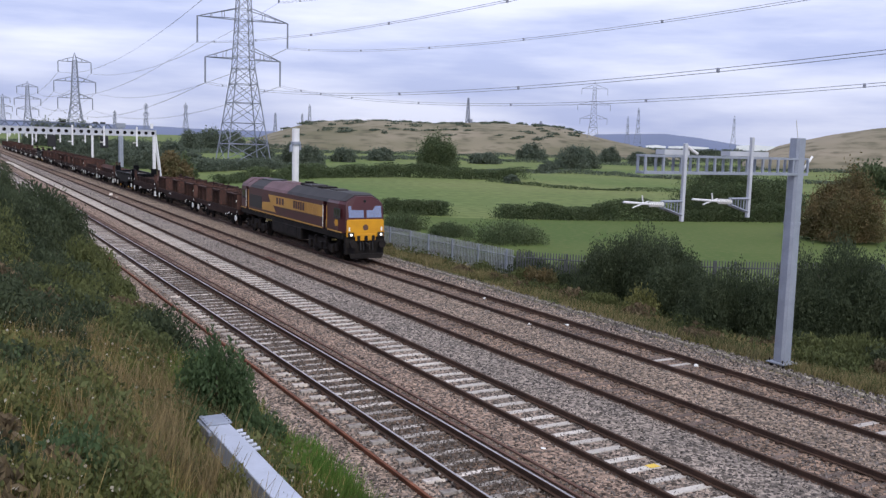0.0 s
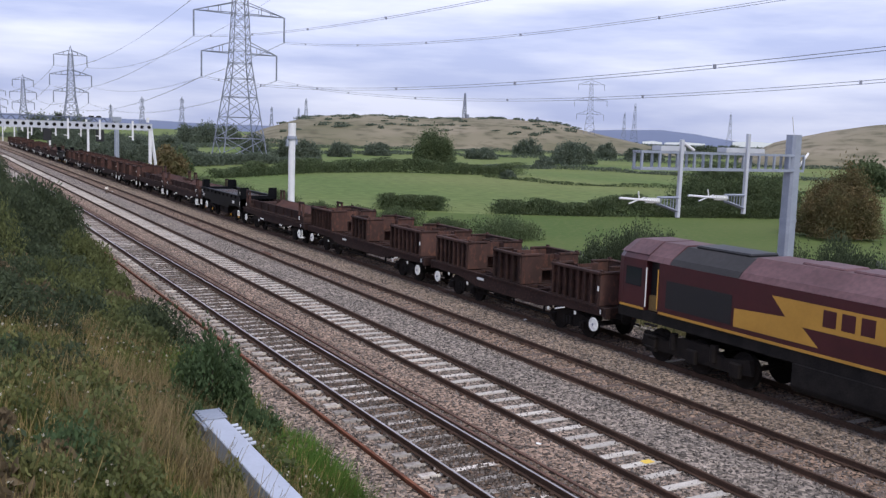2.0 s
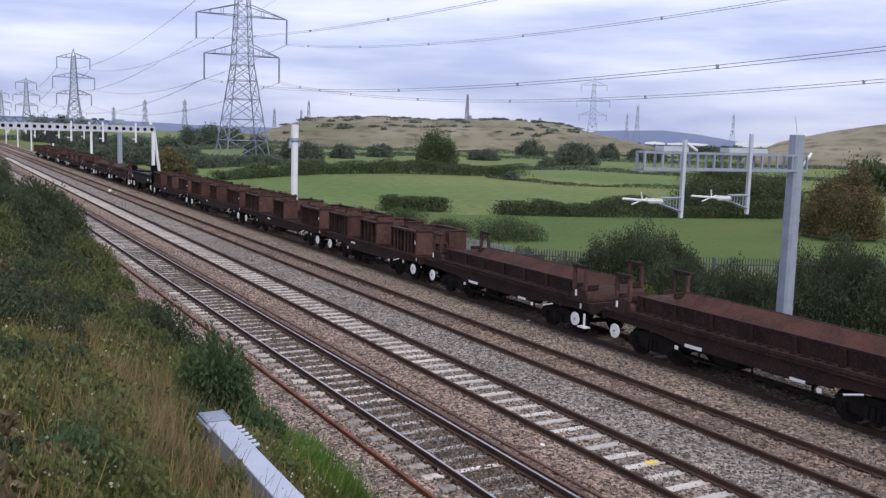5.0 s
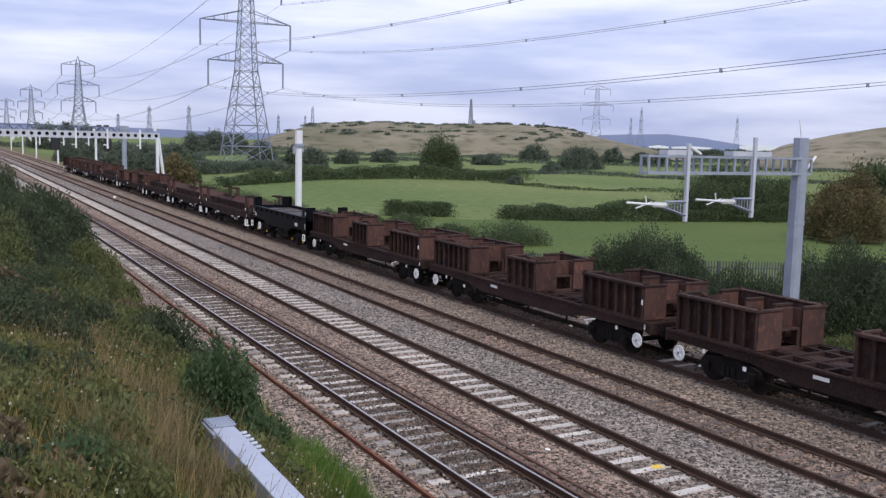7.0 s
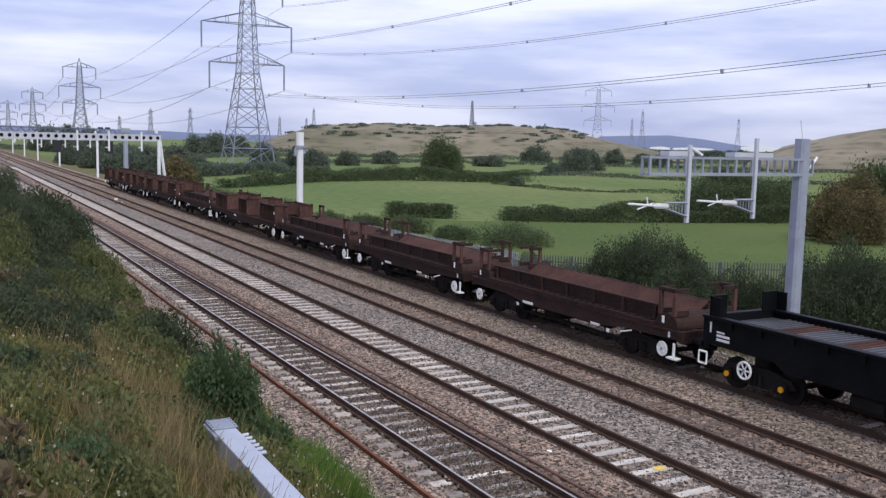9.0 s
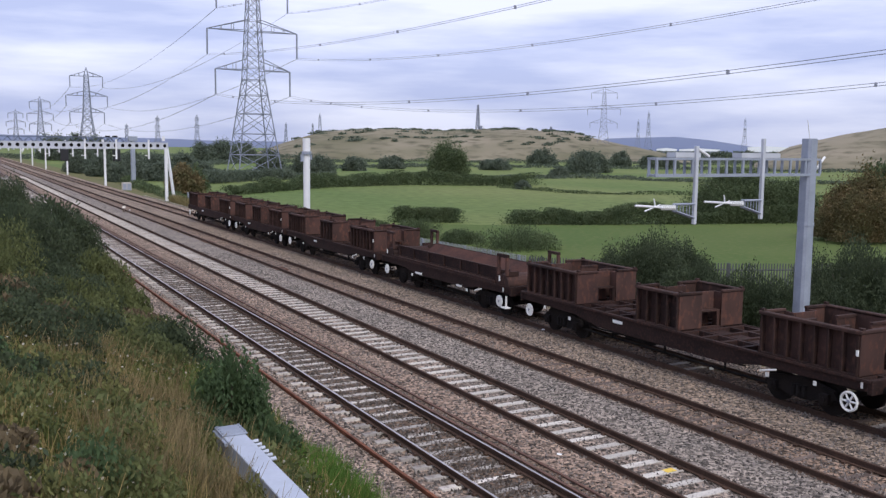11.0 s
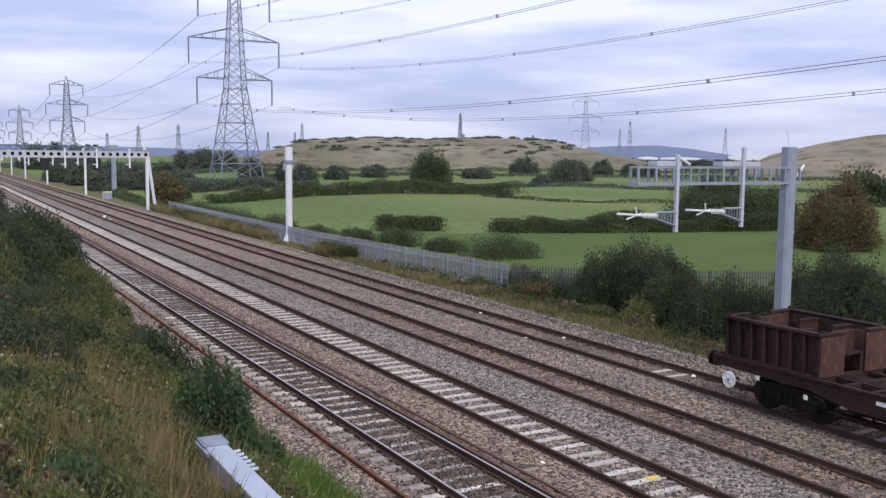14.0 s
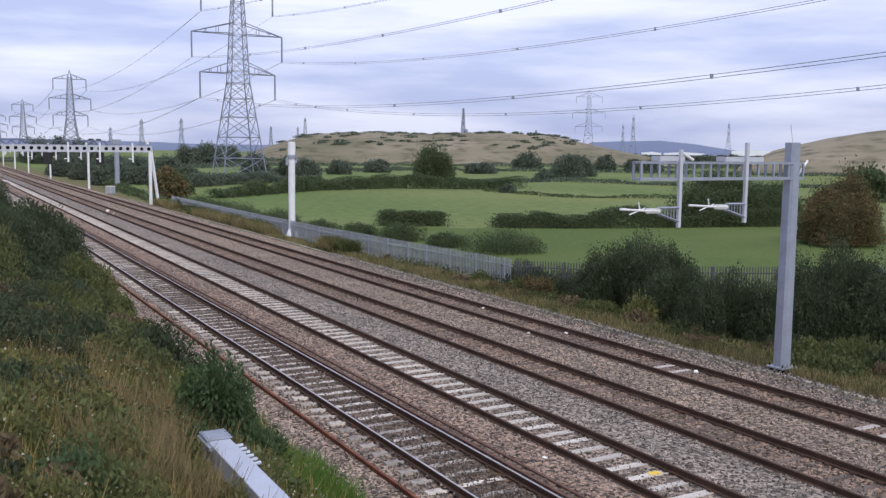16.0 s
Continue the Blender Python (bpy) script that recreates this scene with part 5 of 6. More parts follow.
ROOF_PINK = material("faded_maroon_roof", (0.132, 0.066, 0.071), (0.089, 0.040, 0.044), 0.8, 0.6, 0.1)
CAB_GLASS = plain("cab_glass", (0.02, 0.025, 0.03), 0.06)
LAMP_ON = plain("headlamp_lens", (1.0, 0.95, 0.85), 0.3, 0.0, 1.6)
BOGIE = material("oily_bogie_steel", (0.010, 0.008, 0.008), (0.018, 0.014, 0.012), 2.5, 0.85, 0.3)
WAGON_RUST = material("rusty_brown_wagon_steel", (0.037, 0.021, 0.018), (0.023, 0.014, 0.013), 1.3, 0.85, 0.3, c3=(0.068, 0.032, 0.024), obj=0.2)
BOX_RUST = material("rusted_cradle_plate", (0.056, 0.031, 0.026), (0.03, 0.019, 0.017), 1.1, 0.9, 0.3, fine=6.0, c3=(0.08, 0.041, 0.032), obj=0.3, stretch=(1, 1, 0.6))
# brighter copy of the cradle rust: sunlight on end plates put into the colour
LIT_RUST = material("sunlit_rust_plate", (0.086, 0.046, 0.038), (0.052, 0.031, 0.027), 1.6, 0.88, 0.3, fine=4.0, c3=(0.135, 0.06, 0.043), obj=0.25, stretch=(1, 1, 0.6))
LOAD_RUST = material("fresh_rusty_steel_slab", (0.083, 0.037, 0.027), (0.053, 0.026, 0.021), 1.2, 0.85, 0.25, obj=0.2)
BLACK_WAGON = material("gloss_black_wagon_paint", (0.004, 0.0045, 0.006), (0.007, 0.0075, 0.009), 1.0, 0.5, 0.03)
BLACK_WAGON.node_tree.nodes["Principled BSDF"].inputs["Specular IOR Level"].default_value = 0.08
SHEET = material("grey_ribbed_sheet", (0.060, 0.062, 0.072), (0.041, 0.043, 0.050), 1.0, 0.5, 0.1)
YELLOW_HUB = plain("yellow_hub_paint", (0.75, 0.36, 0.01), 0.5)

V0, ACC = 21.636, 0.0481
TRAIN = []


def travelled(t):
    return 0.15 + V0 * t + ACC * t * t


def wheelset(parent, y, r=0.46, material_=None):
    for s in (-1, 1):
        bm = bmesh.new()
        rod(bm, (s * 0.7, y, r), (s * 0.84, y, r), r, 20)
        rod(bm, (s * 0.84, y, r), (s * 0.86, y, r), r * 0.78, 20)
        part("wheel", bm, material_ or BOGIE, parent)
    bm = bmesh.new()
    rod(bm, (-0.75, y, r), (0.75, y, r), 0.09, 8)
    part("axle", bm, BOGIE, parent)


def bogie(parent, yc, base, hub=None, hanging=0.95):
    """Two-axle bogie with cast side frames, springs and axle boxes."""
    bm = bmesh.new()
    box(bm, -0.9, 0.9, yc - 0.25, yc + 0.25, 0.55, hanging)
    parent = part("bogie", bm, BOGIE, parent)
    for o in (-base / 2, base / 2):
        wheelset(parent, yc + o)
    for s in (-1, 1):
        bm = bmesh.new()
        prism(bm, ((yc - base / 2 - 0.35, 0.5), (yc - base / 2 - 0.2, 0.72), (yc - 0.45, 0.86), (yc + 0.45, 0.86), (yc + base / 2 + 0.2, 0.72), (yc + base / 2 + 0.35, 0.5), (yc + base / 2 - 0.25, 0.38), (yc + 0.35, 0.3), (yc - 0.35, 0.3), (yc - base / 2 + 0.25, 0.38)), s * 0.95, s * 1.07, "x")
        part("side_frame", bm, BOGIE, parent)
        for o in (-base / 2, base / 2):
            bm = bmesh.new()
            box(bm, min(s * 1.05, s * 1.2), max(s * 1.05, s * 1.2), yc + o - 0.14, yc + o + 0.14, 0.32, 0.62)
            part("axle_box", bm, BOGIE, parent, bevel=0.02)
            bm = bmesh.new()
            rod(bm, (s * 1.2, yc + o, 0.47), (s * 1.25, yc + o, 0.47), 0.085, 12)
            part("hub", bm, hub or BOGIE, parent, "yellow axle hub" if hub else "")
        bm = bmesh.new()
        for o in (-0.18, 0.0, 0.18):
            rod(bm, (s * 1.1, yc + o, 0.36), (s * 1.1, yc + o, 0.66), 0.07, 8)
        part("spring", bm, DARKMETAL, parent)


def buffers(parent, y, s, z=1.06):
    for x in (-0.87, 0.87):
        bm = bmesh.new()
        rod(bm, (x, y, z), (x, y + s * 0.42, z), 0.1, 10)
        rod(bm, (x, y + s * 0.42, z), (x, y + s * 0.47, z), 0.22, 14)
        part("buffer", bm, DARKMETAL, parent)


def hand_wheel(parent, y, z=0.68, spoked=False):
    """White-rimmed brake wheel on the near side."""
    bm = bmesh.new()
    if spoked:
        n = 20
        for i in range(n):
            a, b = 2 * math.pi * i / n, 2 * math.pi * (i + 1) / n
            rod(bm, (-1.37, y + 0.24 * math.cos(a), z + 0.24 * math.sin(a)), (-1.37, y + 0.24 * math.cos(b), z + 0.24 * math.sin(b)), 0.035, 6)
        for i in range(3):
            a = math.pi * i / 3
            beam(bm, (-1.37, y + 0.23 * math.cos(a), z + 0.23 * math.sin(a)), (-1.37, y - 0.23 * math.cos(a), z - 0.23 * math.sin(a)), 0.04)
    else:
        rod(bm, (-1.36, y, z), (-1.375, y, z), 0.2, 20, 0.12)
        for i in range(20):
            a, b = 2 * math.pi * i / 20, 2 * math.pi * (i + 1) / 20
            rod(bm, (-1.37, y + 0.215 * math.cos(a), z + 0.215 * math.sin(a)), (-1.37, y + 0.215 * math.cos(b), z + 0.215 * math.sin(b)), 0.028, 6)
        for i in range(5):
            a = 2 * math.pi * i / 5
            beam(bm, (-1.38, y, z), (-1.38, y + 0.2 * math.cos(a), z + 0.2 * math.sin(a)), 0.03)
    wheel = part("brake_wheel", bm, WHITEP, parent, "white hand-brake wheel")
    bm = bmesh.new()
    rod(bm, (-1.0, y, z), (-1.34, y, z), 0.035, 6)
    part("brake_shaft", bm, DARKMETAL, wheel)
    bm = bmesh.new()
    rod(bm, (-1.40, y, z), (-1.41, y, z), 0.05, 10)
    part("brake_hub", bm, GALV, wheel)


def vehicle(name, y0, label, category, group=""):
    ob = thing(name, pose(TRACKS[3], y0, 0), label, category, group)
    TRAIN.append((ob, y0))
    return ob


def small_marks(parent, marks):
    """White painted labels and lamp brackets on the near side: y, z, width, height."""
    for y, z, w, h in marks:
        bm = bmesh.new()
        box(bm, -1.395, -1.375, y - w / 2, y + w / 2, z - h / 2, z + h / 2)
        part("label_plate", bm, WHITEP, parent, "small white marking")


def underframe(parent, L, z_top, belly, material_, open_deck):
    """Side sills with a fish belly, end beams and cross members."""
    for s in (-1, 1):
        bm = bmesh.new()
        a, b = sorted((s * 1.22, s * 1.36))
        prism(bm, ((0.35, z_top), (L - 0.35, z_top), (L - 0.35, z_top - 0.28), (L * 0.74 + 0.4, z_top - 0.34), (L * 0.70 - 0.3, belly), (L * 0.30 + 0.3, belly), (L * 0.26 - 0.4, z_top - 0.34), (0.35, z_top - 0.28)), a, b, "x")
        part("side_sill", bm, material_, parent)
        bm = bmesh.new()
        box(bm, s * 1.42 if s < 0 else s * 1.36, s * 1.36 if s < 0 else s * 1.42, 0.35, L - 0.35, z_top - 0.05, z_top + 0.02)
        part("sill_flange", bm, material_, parent)
    for y in (0.3, L - 0.45):
        bm = bmesh.new()
        box(bm, -1.38, 1.38, y, y + 0.15, z_top - 0.35, z_top + 0.03)
        part("headstock", bm, material_, parent, bevel=0.015)
    n = int(L / 0.8)
    bm = bmesh.new()
    box(bm, -1.22, 1.22, -0.07, 0.07, z_top - 0.2, z_top + 0.01)
    bar = finish(bm, WAGON_RUST, "cross_member")
    for i in range(n):
        shared("cross_member", bar, parent, pose(0, 0.75 + (L - 1.5) * i / (n - 1), 0))
    for x in (-0.64, 0.64):
        bm = bmesh.new()
        box(bm, x - 0.06, x + 0.06, 0.4, L - 0.4, z_top - 0.16, z_top + 0.016)
        part("stringer", bm, WAGON_RUST, parent)
    bm = bmesh.new()
    box(bm, -0.28, 0.28, 0.4, L - 0.4, z_top - 0.45, z_top - 0.05)
    part("centre_sill", bm, material_, parent)
    if not open_deck:
        bm = bmesh.new()
        box(bm, -1.25, 1.25, 0.45, L - 0.45, z_top, z_top + 0.05)
        part("deck", bm, material_, parent)
    # truss rod and brake gear under the middle
    bm = bmesh.new()
    rod(bm, (-1.15, L * 0.28, belly + 0.02), (-1.15, L * 0.72, belly - 0.12), 0.03, 6)
    rod(bm, (-0.5, L * 0.36, 0.75), (-0.5, L * 0.5, 0.75), 0.2, 12)
    part("brake_gear", bm, DARKMETAL, parent)
    for s in (-1, 1):
        bm = bmesh.new()
        rod(bm, (s * 0.95, 1.2, 0.42), (s * 0.95, L - 1.2, 0.42), 0.035, 6)
        for f in (0.34, 0.5, 0.66):
            beam(bm, (s * 0.95, L * f, 0.4), (s * 0.95, L * f, z_top - 0.3), 0.07)
        part("brake_rod", bm, DARKMETAL, parent)
    bm = bmesh.new()
    box(bm, -0.85, 0.2, L * 0.55, L * 0.63, 0.45, 0.95)
    part("distributor_box", bm, DARKMETAL, parent, bevel=0.03)
    bm = bmesh.new()
    rod(bm, (-1.39, L * 0.2, 0.98), (-1.39, L * 0.2 + 0.55, 0.84), 0.03, 6)
    part("release_handle", bm, WHITEP, parent, "white brake release handle")
    for y, s in ((0.3, -1), (L - 0.3, 1)):
        buffers(parent, y, s)


def cradle(parent, y0, y1, z0, z1):
    """Rusted bin: ribbed side plates under a heavy rim, wing plates at the ends and a recessed centre panel with a low opening."""
    inn, deep = 0.42, 0.36
    for s in (-1, 1):
        out = 1.36 * s
        bm = bmesh.new()
        lo, hi = sorted((out - 0.13 * s, out - 0.17 * s))
        box(bm, lo, hi, y0, y1, z0, z1)
        wall = part("side_plate", bm, BOX_RUST, parent)
        bm = bmesh.new()
        lo, hi = sorted((out + 0.04 * s, out - 0.17 * s))
        box(bm, lo, hi, y0 - 0.05, y1 + 0.05, z1 - 0.05, z1 + 0.05)
        part("rim", bm, BOX_RUST, wall, bevel=0.02)
        n = 8 if y1 - y0 > 2.4 else 5
        for i in range(n):
            y = y0 + 0.05 + (y1 - y0 - 0.1) * i / (n - 1)
            lo, hi = sorted((out - 0.13 * s, out + 0.025 * s))
            bm = bmesh.new()
            box(bm, lo, hi, y - 0.03, y + 0.03, z0, z1 - 0.05)
            part("rib", bm, BOX_RUST, wall)
        bm = bmesh.new()
        lo, hi = sorted((out - 0.13 * s, out + 0.03 * s))
        box(bm, lo, hi, y0, y1, z0 - 0.05, z0 + 0.03)
        part("foot_rail", bm, BOX_RUST, wall)
        for y, o in ((y0, 1), (y1, -1)):
            bm = bmesh.new()
            lo, hi = sorted((out - 0.02 * s, inn * s))
            box(bm, lo, hi, y - 0.025, y + 0.025, z0, z1)
            wing = part("end_plate", bm, LIT_RUST, parent)
            bm = bmesh.new()
            lo, hi = sorted((out + 0.03 * s, inn * s))
            box(bm, lo, hi, y - 0.065, y + 0.065, z1 - 0.03, z1 + 0.06)
            part("rim", bm, BOX_RUST, wing, bevel=0.02)
            bm = bmesh.new()
            lo, hi = sorted((inn * s, inn * s + 0.05 * s))
            a, b = sorted((y, y + o * deep))
            box(bm, lo, hi, a, b, z0, z1 - 0.02)
            part("return_plate", bm, LIT_RUST, wing)
            bm = bmesh.new()
            x = out - 0.08 * s
            box(bm, x - 0.05, x + 0.05, y - 0.06, y + 0.06, z1 + 0.05, z1 + 0.12)
            part("rim_lug", bm, BOX_RUST, wing)
        for y in (y0 + 1.05, y1 - 1.05) if y1 - y0 > 2.4 else ():
            bm = bmesh.new()
            lo, hi = sorted((out - 0.15 * s, inn * s))
            box(bm, lo, hi, y - 0.03, y + 0.03, z0, z1 - 0.12)
            web = part("web", bm, LIT_RUST, parent)
            bm = bmesh.new()
            box(bm, lo, hi, y - 0.06, y + 0.06, z1 - 0.12, z1 - 0.05)
            part("rim", bm, BOX_RUST, web)
    sill = z0 + 0.48 * (z1 - z0)
    for y, o in ((y0, 1), (y1, -1)):
        bm = bmesh.new()
        box(bm, -inn, inn, y + o * deep - 0.025, y + o * deep + 0.025, sill, z1 - 0.02)
        panel = part("centre_panel", bm, LIT_RUST, parent)
        bm = bmesh.new()
        a, b = sorted((y + o * 0.05, y + o * deep))
        box(bm, -inn, inn, a, b, sill - 0.05, sill)
        for x in (-inn + 0.05, inn - 0.05):
            box(bm, x - 0.05, x + 0.05, a, a + 0.06, z0, sill - 0.05)
        part("ledge", bm, BOX_RUST, panel)
        bm = bmesh.new()
        back = y + o * (deep + 0.2)
        box(bm, -inn, inn, back - 0.02, back + 0.02, z0, sill)
        part("kick_plate", bm, LIT_RUST, panel)
    for y in (y0 + 0.1, 0.5 * (y0 + y1), y1 - 0.1):
        bm = bmesh.new()
        box(bm, -1.36, 1.36, y - 0.08, y + 0.08, z0 - 0.1, z0)
        part("cross_bar", bm, BOX_RUST, parent)


def box_wagon(y0, L, label, spoked=False):
    w = vehicle("cradle_wagon", y0, label, "freight wagon", "cradle wagons")
    underframe(w, L, 1.32, 0.76, WAGON_RUST, True)
    big = 3.2 if L > 14 else 2.75
    mid = 2.0
    cradle(w, 0.75, 0.75 + big, 1.36, 2.46)
    cradle(w, L / 2 - mid / 2, L / 2 + mid / 2, 1.36, 2.46)
    cradle(w, L - 0.75 - big, L - 0.75, 1.36, 2.46)
    for yc in (2.75, L - 2.75):
        bogie(w, yc, 1.75)
    hand_wheel(w, 0.95, spoked=spoked)
    hand_wheel(w, L - 0.95)
    small_marks(w, ((2.0, 0.9, 0.1, 0.12), (3.6, 0.78, 0.12, 0.12), (L - 3.6, 0.78, 0.12, 0.12), (L - 2.0, 0.95, 0.1, 0.12), (0.6, 1.18, 0.06, 0.16), (L / 2 + 1.9, 1.12, 0.5, 0.1), (0.78, 1.95, 0.07, 0.16)))
    return w


def flat_wagon(y0, L, label, hoops):
    w = vehicle("bolster_wagon", y0, label, "freight wagon", "bolster wagons")
    underframe(w, L, 1.34, 0.84, WAGON_RUST, True)
    # slotted shelf along each side, then a low posted wall that leans over a trough
    bm = bmesh.new()
    box(bm, -0.16, 0.16, -0.05, 0.05, 1.42, 1.47)
    rung = finish(bm, WAGON_RUST, "shelf_rung")
    n = int((L - 3.4) / 0.36)
    for s in (-1, 1):
        for x in (1.08, 1.38):
            bm = bmesh.new()
            box(bm, s * x - 0.04, s * x + 0.04, 1.6, L - 1.6, 1.38, 1.48)
            part("shelf_rail", bm, WAGON_RUST, w)
        for i in range(n):
            shared("shelf_rung", rung, w, pose(s * 1.23, 1.7 + (L - 3.4) * i / (n - 1), 0))
        bm = bmesh.new()
        prism(bm, ((s * 0.98, 1.36), (s * 1.03, 1.36), (s * 1.08, 1.92), (s * 1.05, 1.92)), 1.7, L - 1.7)
        wall = part("side_plate", bm, WAGON_RUST, w)
        bm = bmesh.new()
        prism(bm, ((s * 1.05, 1.96), (s * 1.02, 1.96), (s * 0.42, 1.5), (s * 0.42, 1.45), (s * 0.98, 1.86)), 1.72, L - 1.72)
        part("slope_plate", bm, LOAD_RUST, wall, "brown sloping plate of the trough")
        bm = bmesh.new()
        box(bm, s * 1.08 - 0.045, s * 1.08 + 0.045, 1.68, L - 1.68, 1.92, 1.98)
        part("rim", bm, WAGON_RUST, wall)
        for i in range(7):
            y = 1.9 + (L - 3.8) * i / 6
            bm = bmesh.new()
            prism(bm, ((s * 1.04, 1.38), (s * 1.14, 1.38), (s * 1.13, 1.92), (s * 1.09, 1.92)), y - 0.06, y + 0.06)
            part("post", bm, WAGON_RUST, wall)
    bm = bmesh.new()
    box(bm, -0.45, 0.45, 1.7, L - 1.7, 1.395, 1.44)
    part("trough_floor", bm, LOAD_RUST, w)
    for y in (1.15, L - 1.15):
        bm = bmesh.new()
        prism(bm, [(y - 0.5, 1.36)] + [(y - 0.5 * math.cos(math.pi * i / 8), 1.45 + 0.36 * math.sin(math.pi * i / 8)) for i in range(9)] + [(y + 0.5, 1.36)], -1.3, 1.3, "x")
        part("end_drum", bm, BOX_RUST, w, "rounded rusty end plate")
        for s in (-1, 1):
            lo, hi = sorted((s * 0.72, s * 1.32))
            a, b = (lo, lo + 0.12) if s < 0 else (hi - 0.12, hi)
            for o in (-0.32, 0.32):
                bm = bmesh.new()
                box(bm, a, b, y + o - 0.06, y + o + 0.06, 1.74, 2.5)
                part("stanchion", bm, LIT_RUST, w, bevel=0.01)
                bm = bmesh.new()
                box(bm, lo + 0.13 if s < 0 else lo, hi if s < 0 else hi - 0.13, y + o - 0.05, y + o + 0.05, 1.74, 1.92)
                part("gusset", bm, WAGON_RUST, w)
            bm = bmesh.new()
            box(bm, a, b, y - 0.4, y + 0.4, 2.5, 2.62)
            part("stanchion_cap", bm, WAGON_RUST, w, bevel=0.01)
            if hoops:
                for o in (-0.33, 0.33):
                    bm = bmesh.new()
                    box(bm, lo + 0.125 if s < 0 else lo, hi if s < 0 else hi - 0.125, y + o - 0.05, y + o + 0.05, 2.5, 2.61)
                    part("hoop", bm, WAGON_RUST, w)
    for yc in (2.5, L - 2.5):
        bogie(w, yc, 1.75)
    hand_wheel(w, 1.2)
    hand_wheel(w, L - 0.95)
    bm = bmesh.new()
    box(bm, -1.4, -1.36, 0.62, 0.70, 0.5, 0.95)
    box(bm, -1.55, -1.3, 0.42, 0.82, 0.47, 0.52)
    part("step", bm, WHITEP, w, "white shunter's step")
    small_marks(w, ((1.2, 1.62, 0.1, 0.22), (0.9, 1.2, 0.08, 0.2), (L - 1.0, 1.6, 0.08, 0.2), (3.9, 0.75, 0.14, 0.12), (L - 3.9, 0.75, 0.14, 0.12), (4.6, 0.85, 0.5, 0.08), (L - 4.6, 0.9, 0.7, 0.1)))
    return w


def black_wagon(y0, L, label):
    w = vehicle("well_wagon", y0, label, "freight wagon", "black wagons")
    for s in (-1, 1):
        bm = bmesh.new()
        lo, hi = sorted((s * 1.28, s * 1.38))
        prism(bm, ((0.5, 1.25), (0.5, 2.0), (L - 0.5, 2.0), (L - 0.5, 1.25), (L - 3.2, 1.2), (L - 3.6, 0.98), (3.6, 0.98), (3.2, 1.2)), lo, hi, "x")
        part("side_wall", bm, BLACK_WAGON, w)
        bm = bmesh.new()
        lo, hi = sorted((s * 1.2, s * 1.45))
        box(bm, lo, hi, 0.5, L - 0.5, 2.0, 2.09)
        part("top_rail", bm, BLACK_WAGON, w, bevel=0.015)
        for i in range(9):
            y = 1.6 + (L - 3.2) * i / 8
            bm = bmesh.new()
            lo, hi = sorted((s * 1.38, s * 1.46))
            box(bm, lo, hi, y - 0.06, y + 0.06, 1.82, 2.02)
            part("lug", bm, BLACK_WAGON, w)
    bm = bmesh.new()
    box(bm, -1.28, 1.28, 0.5, L - 0.5, 1.2, 1.84)
    part("floor", bm, SHEET, w, "dull grey bed plate")
    # ribbed bed of grey bars, a few of them rusty
    rng = random.Random(int(y0))
    n = 44
    for i in range(n):
        y = 1.5 + (L - 3.0) * i / (n - 1)
        rusty = i in (8, 9, 10, 11, 26, 27, 28, 36, 37, 38)
        bm = bmesh.new()
        prism(bm, ((y - 0.06, 1.838), (y - 0.035, 1.92), (y + 0.035, 1.92), (y + 0.06, 1.838)), -1.14, 1.14, "x")
        part("bed_bar", bm, LOAD_RUST if rusty else SHEET, w)
    for y, o in ((0.62, 1), (L - 0.62, -1)):
        bm = bmesh.new()
        box(bm, -1.36, 1.36, y - 0.12, y + 0.12, 1.1, 2.1)
        part("end_wall", bm, BLACK_WAGON, w, bevel=0.02)
        for s in (-1, 1):
            bm = bmesh.new()
            lo, hi = sorted((s * 0.75, s * 1.38))
            box(bm, lo, hi, y - 0.15, y - 0.10, 2.05, 2.68)
            a, b = (lo, lo + 0.05) if s < 0 else (hi - 0.05, hi)
            box(bm, a, b, min(y - 0.1, y + 0.5 * o), max(y - 0.1, y + 0.5 * o), 2.1, 2.66)
            part("corner_stanchion", bm, BLACK_WAGON, w)
    for yc in (2.35, L - 2.35):
        bogie(w, yc, 2.0, YELLOW_HUB, 1.2)
    for y, s in ((0.5, -1), (L - 0.5, 1)):
        buffers(w, y, s)
    hand_wheel(w, L - 2.15, 0.75, True)
    for y in (0.75, L - 0.55):
        bm = bmesh.new()
        for a, b in (((-0.16, 0.62), (0.16, 0.62)), ((0.16, 0.62), (0.16, 0.98)), ((0.16, 0.98), (-0.16, 0.98)), ((-0.16, 0.98), (-0.16, 0.62))):
            beam(bm, (-1.4, y + a[0], a[1]), (-1.4, y + b[0], b[1]), 0.05)
        part("step", bm, WHITEP, w, "white square step frame")
    bm = bmesh.new()
    rod(bm, (-0.9, L * 0.46, 0.72), (-0.9, L * 0.54, 0.72), 0.3, 14)
    box(bm, -1.2, 0.3, L * 0.36, L * 0.44, 0.5, 1.0)
    part("brake_reservoir", bm, DARKMETAL, w)
    small_marks(w, ((L - 1.3, 1.55, 0.5, 0.07), (L - 1.3, 1.43, 0.5, 0.07), (L - 1.2, 1.65, 0.3, 0.05), (L - 0.8, 1.75, 0.05, 0.3), (2.2, 1.5, 0.5, 0.2), (0.6, 1.5, 0.05, 0.3), (0.55, 2.3, 0.05, 0.2)))
    return w


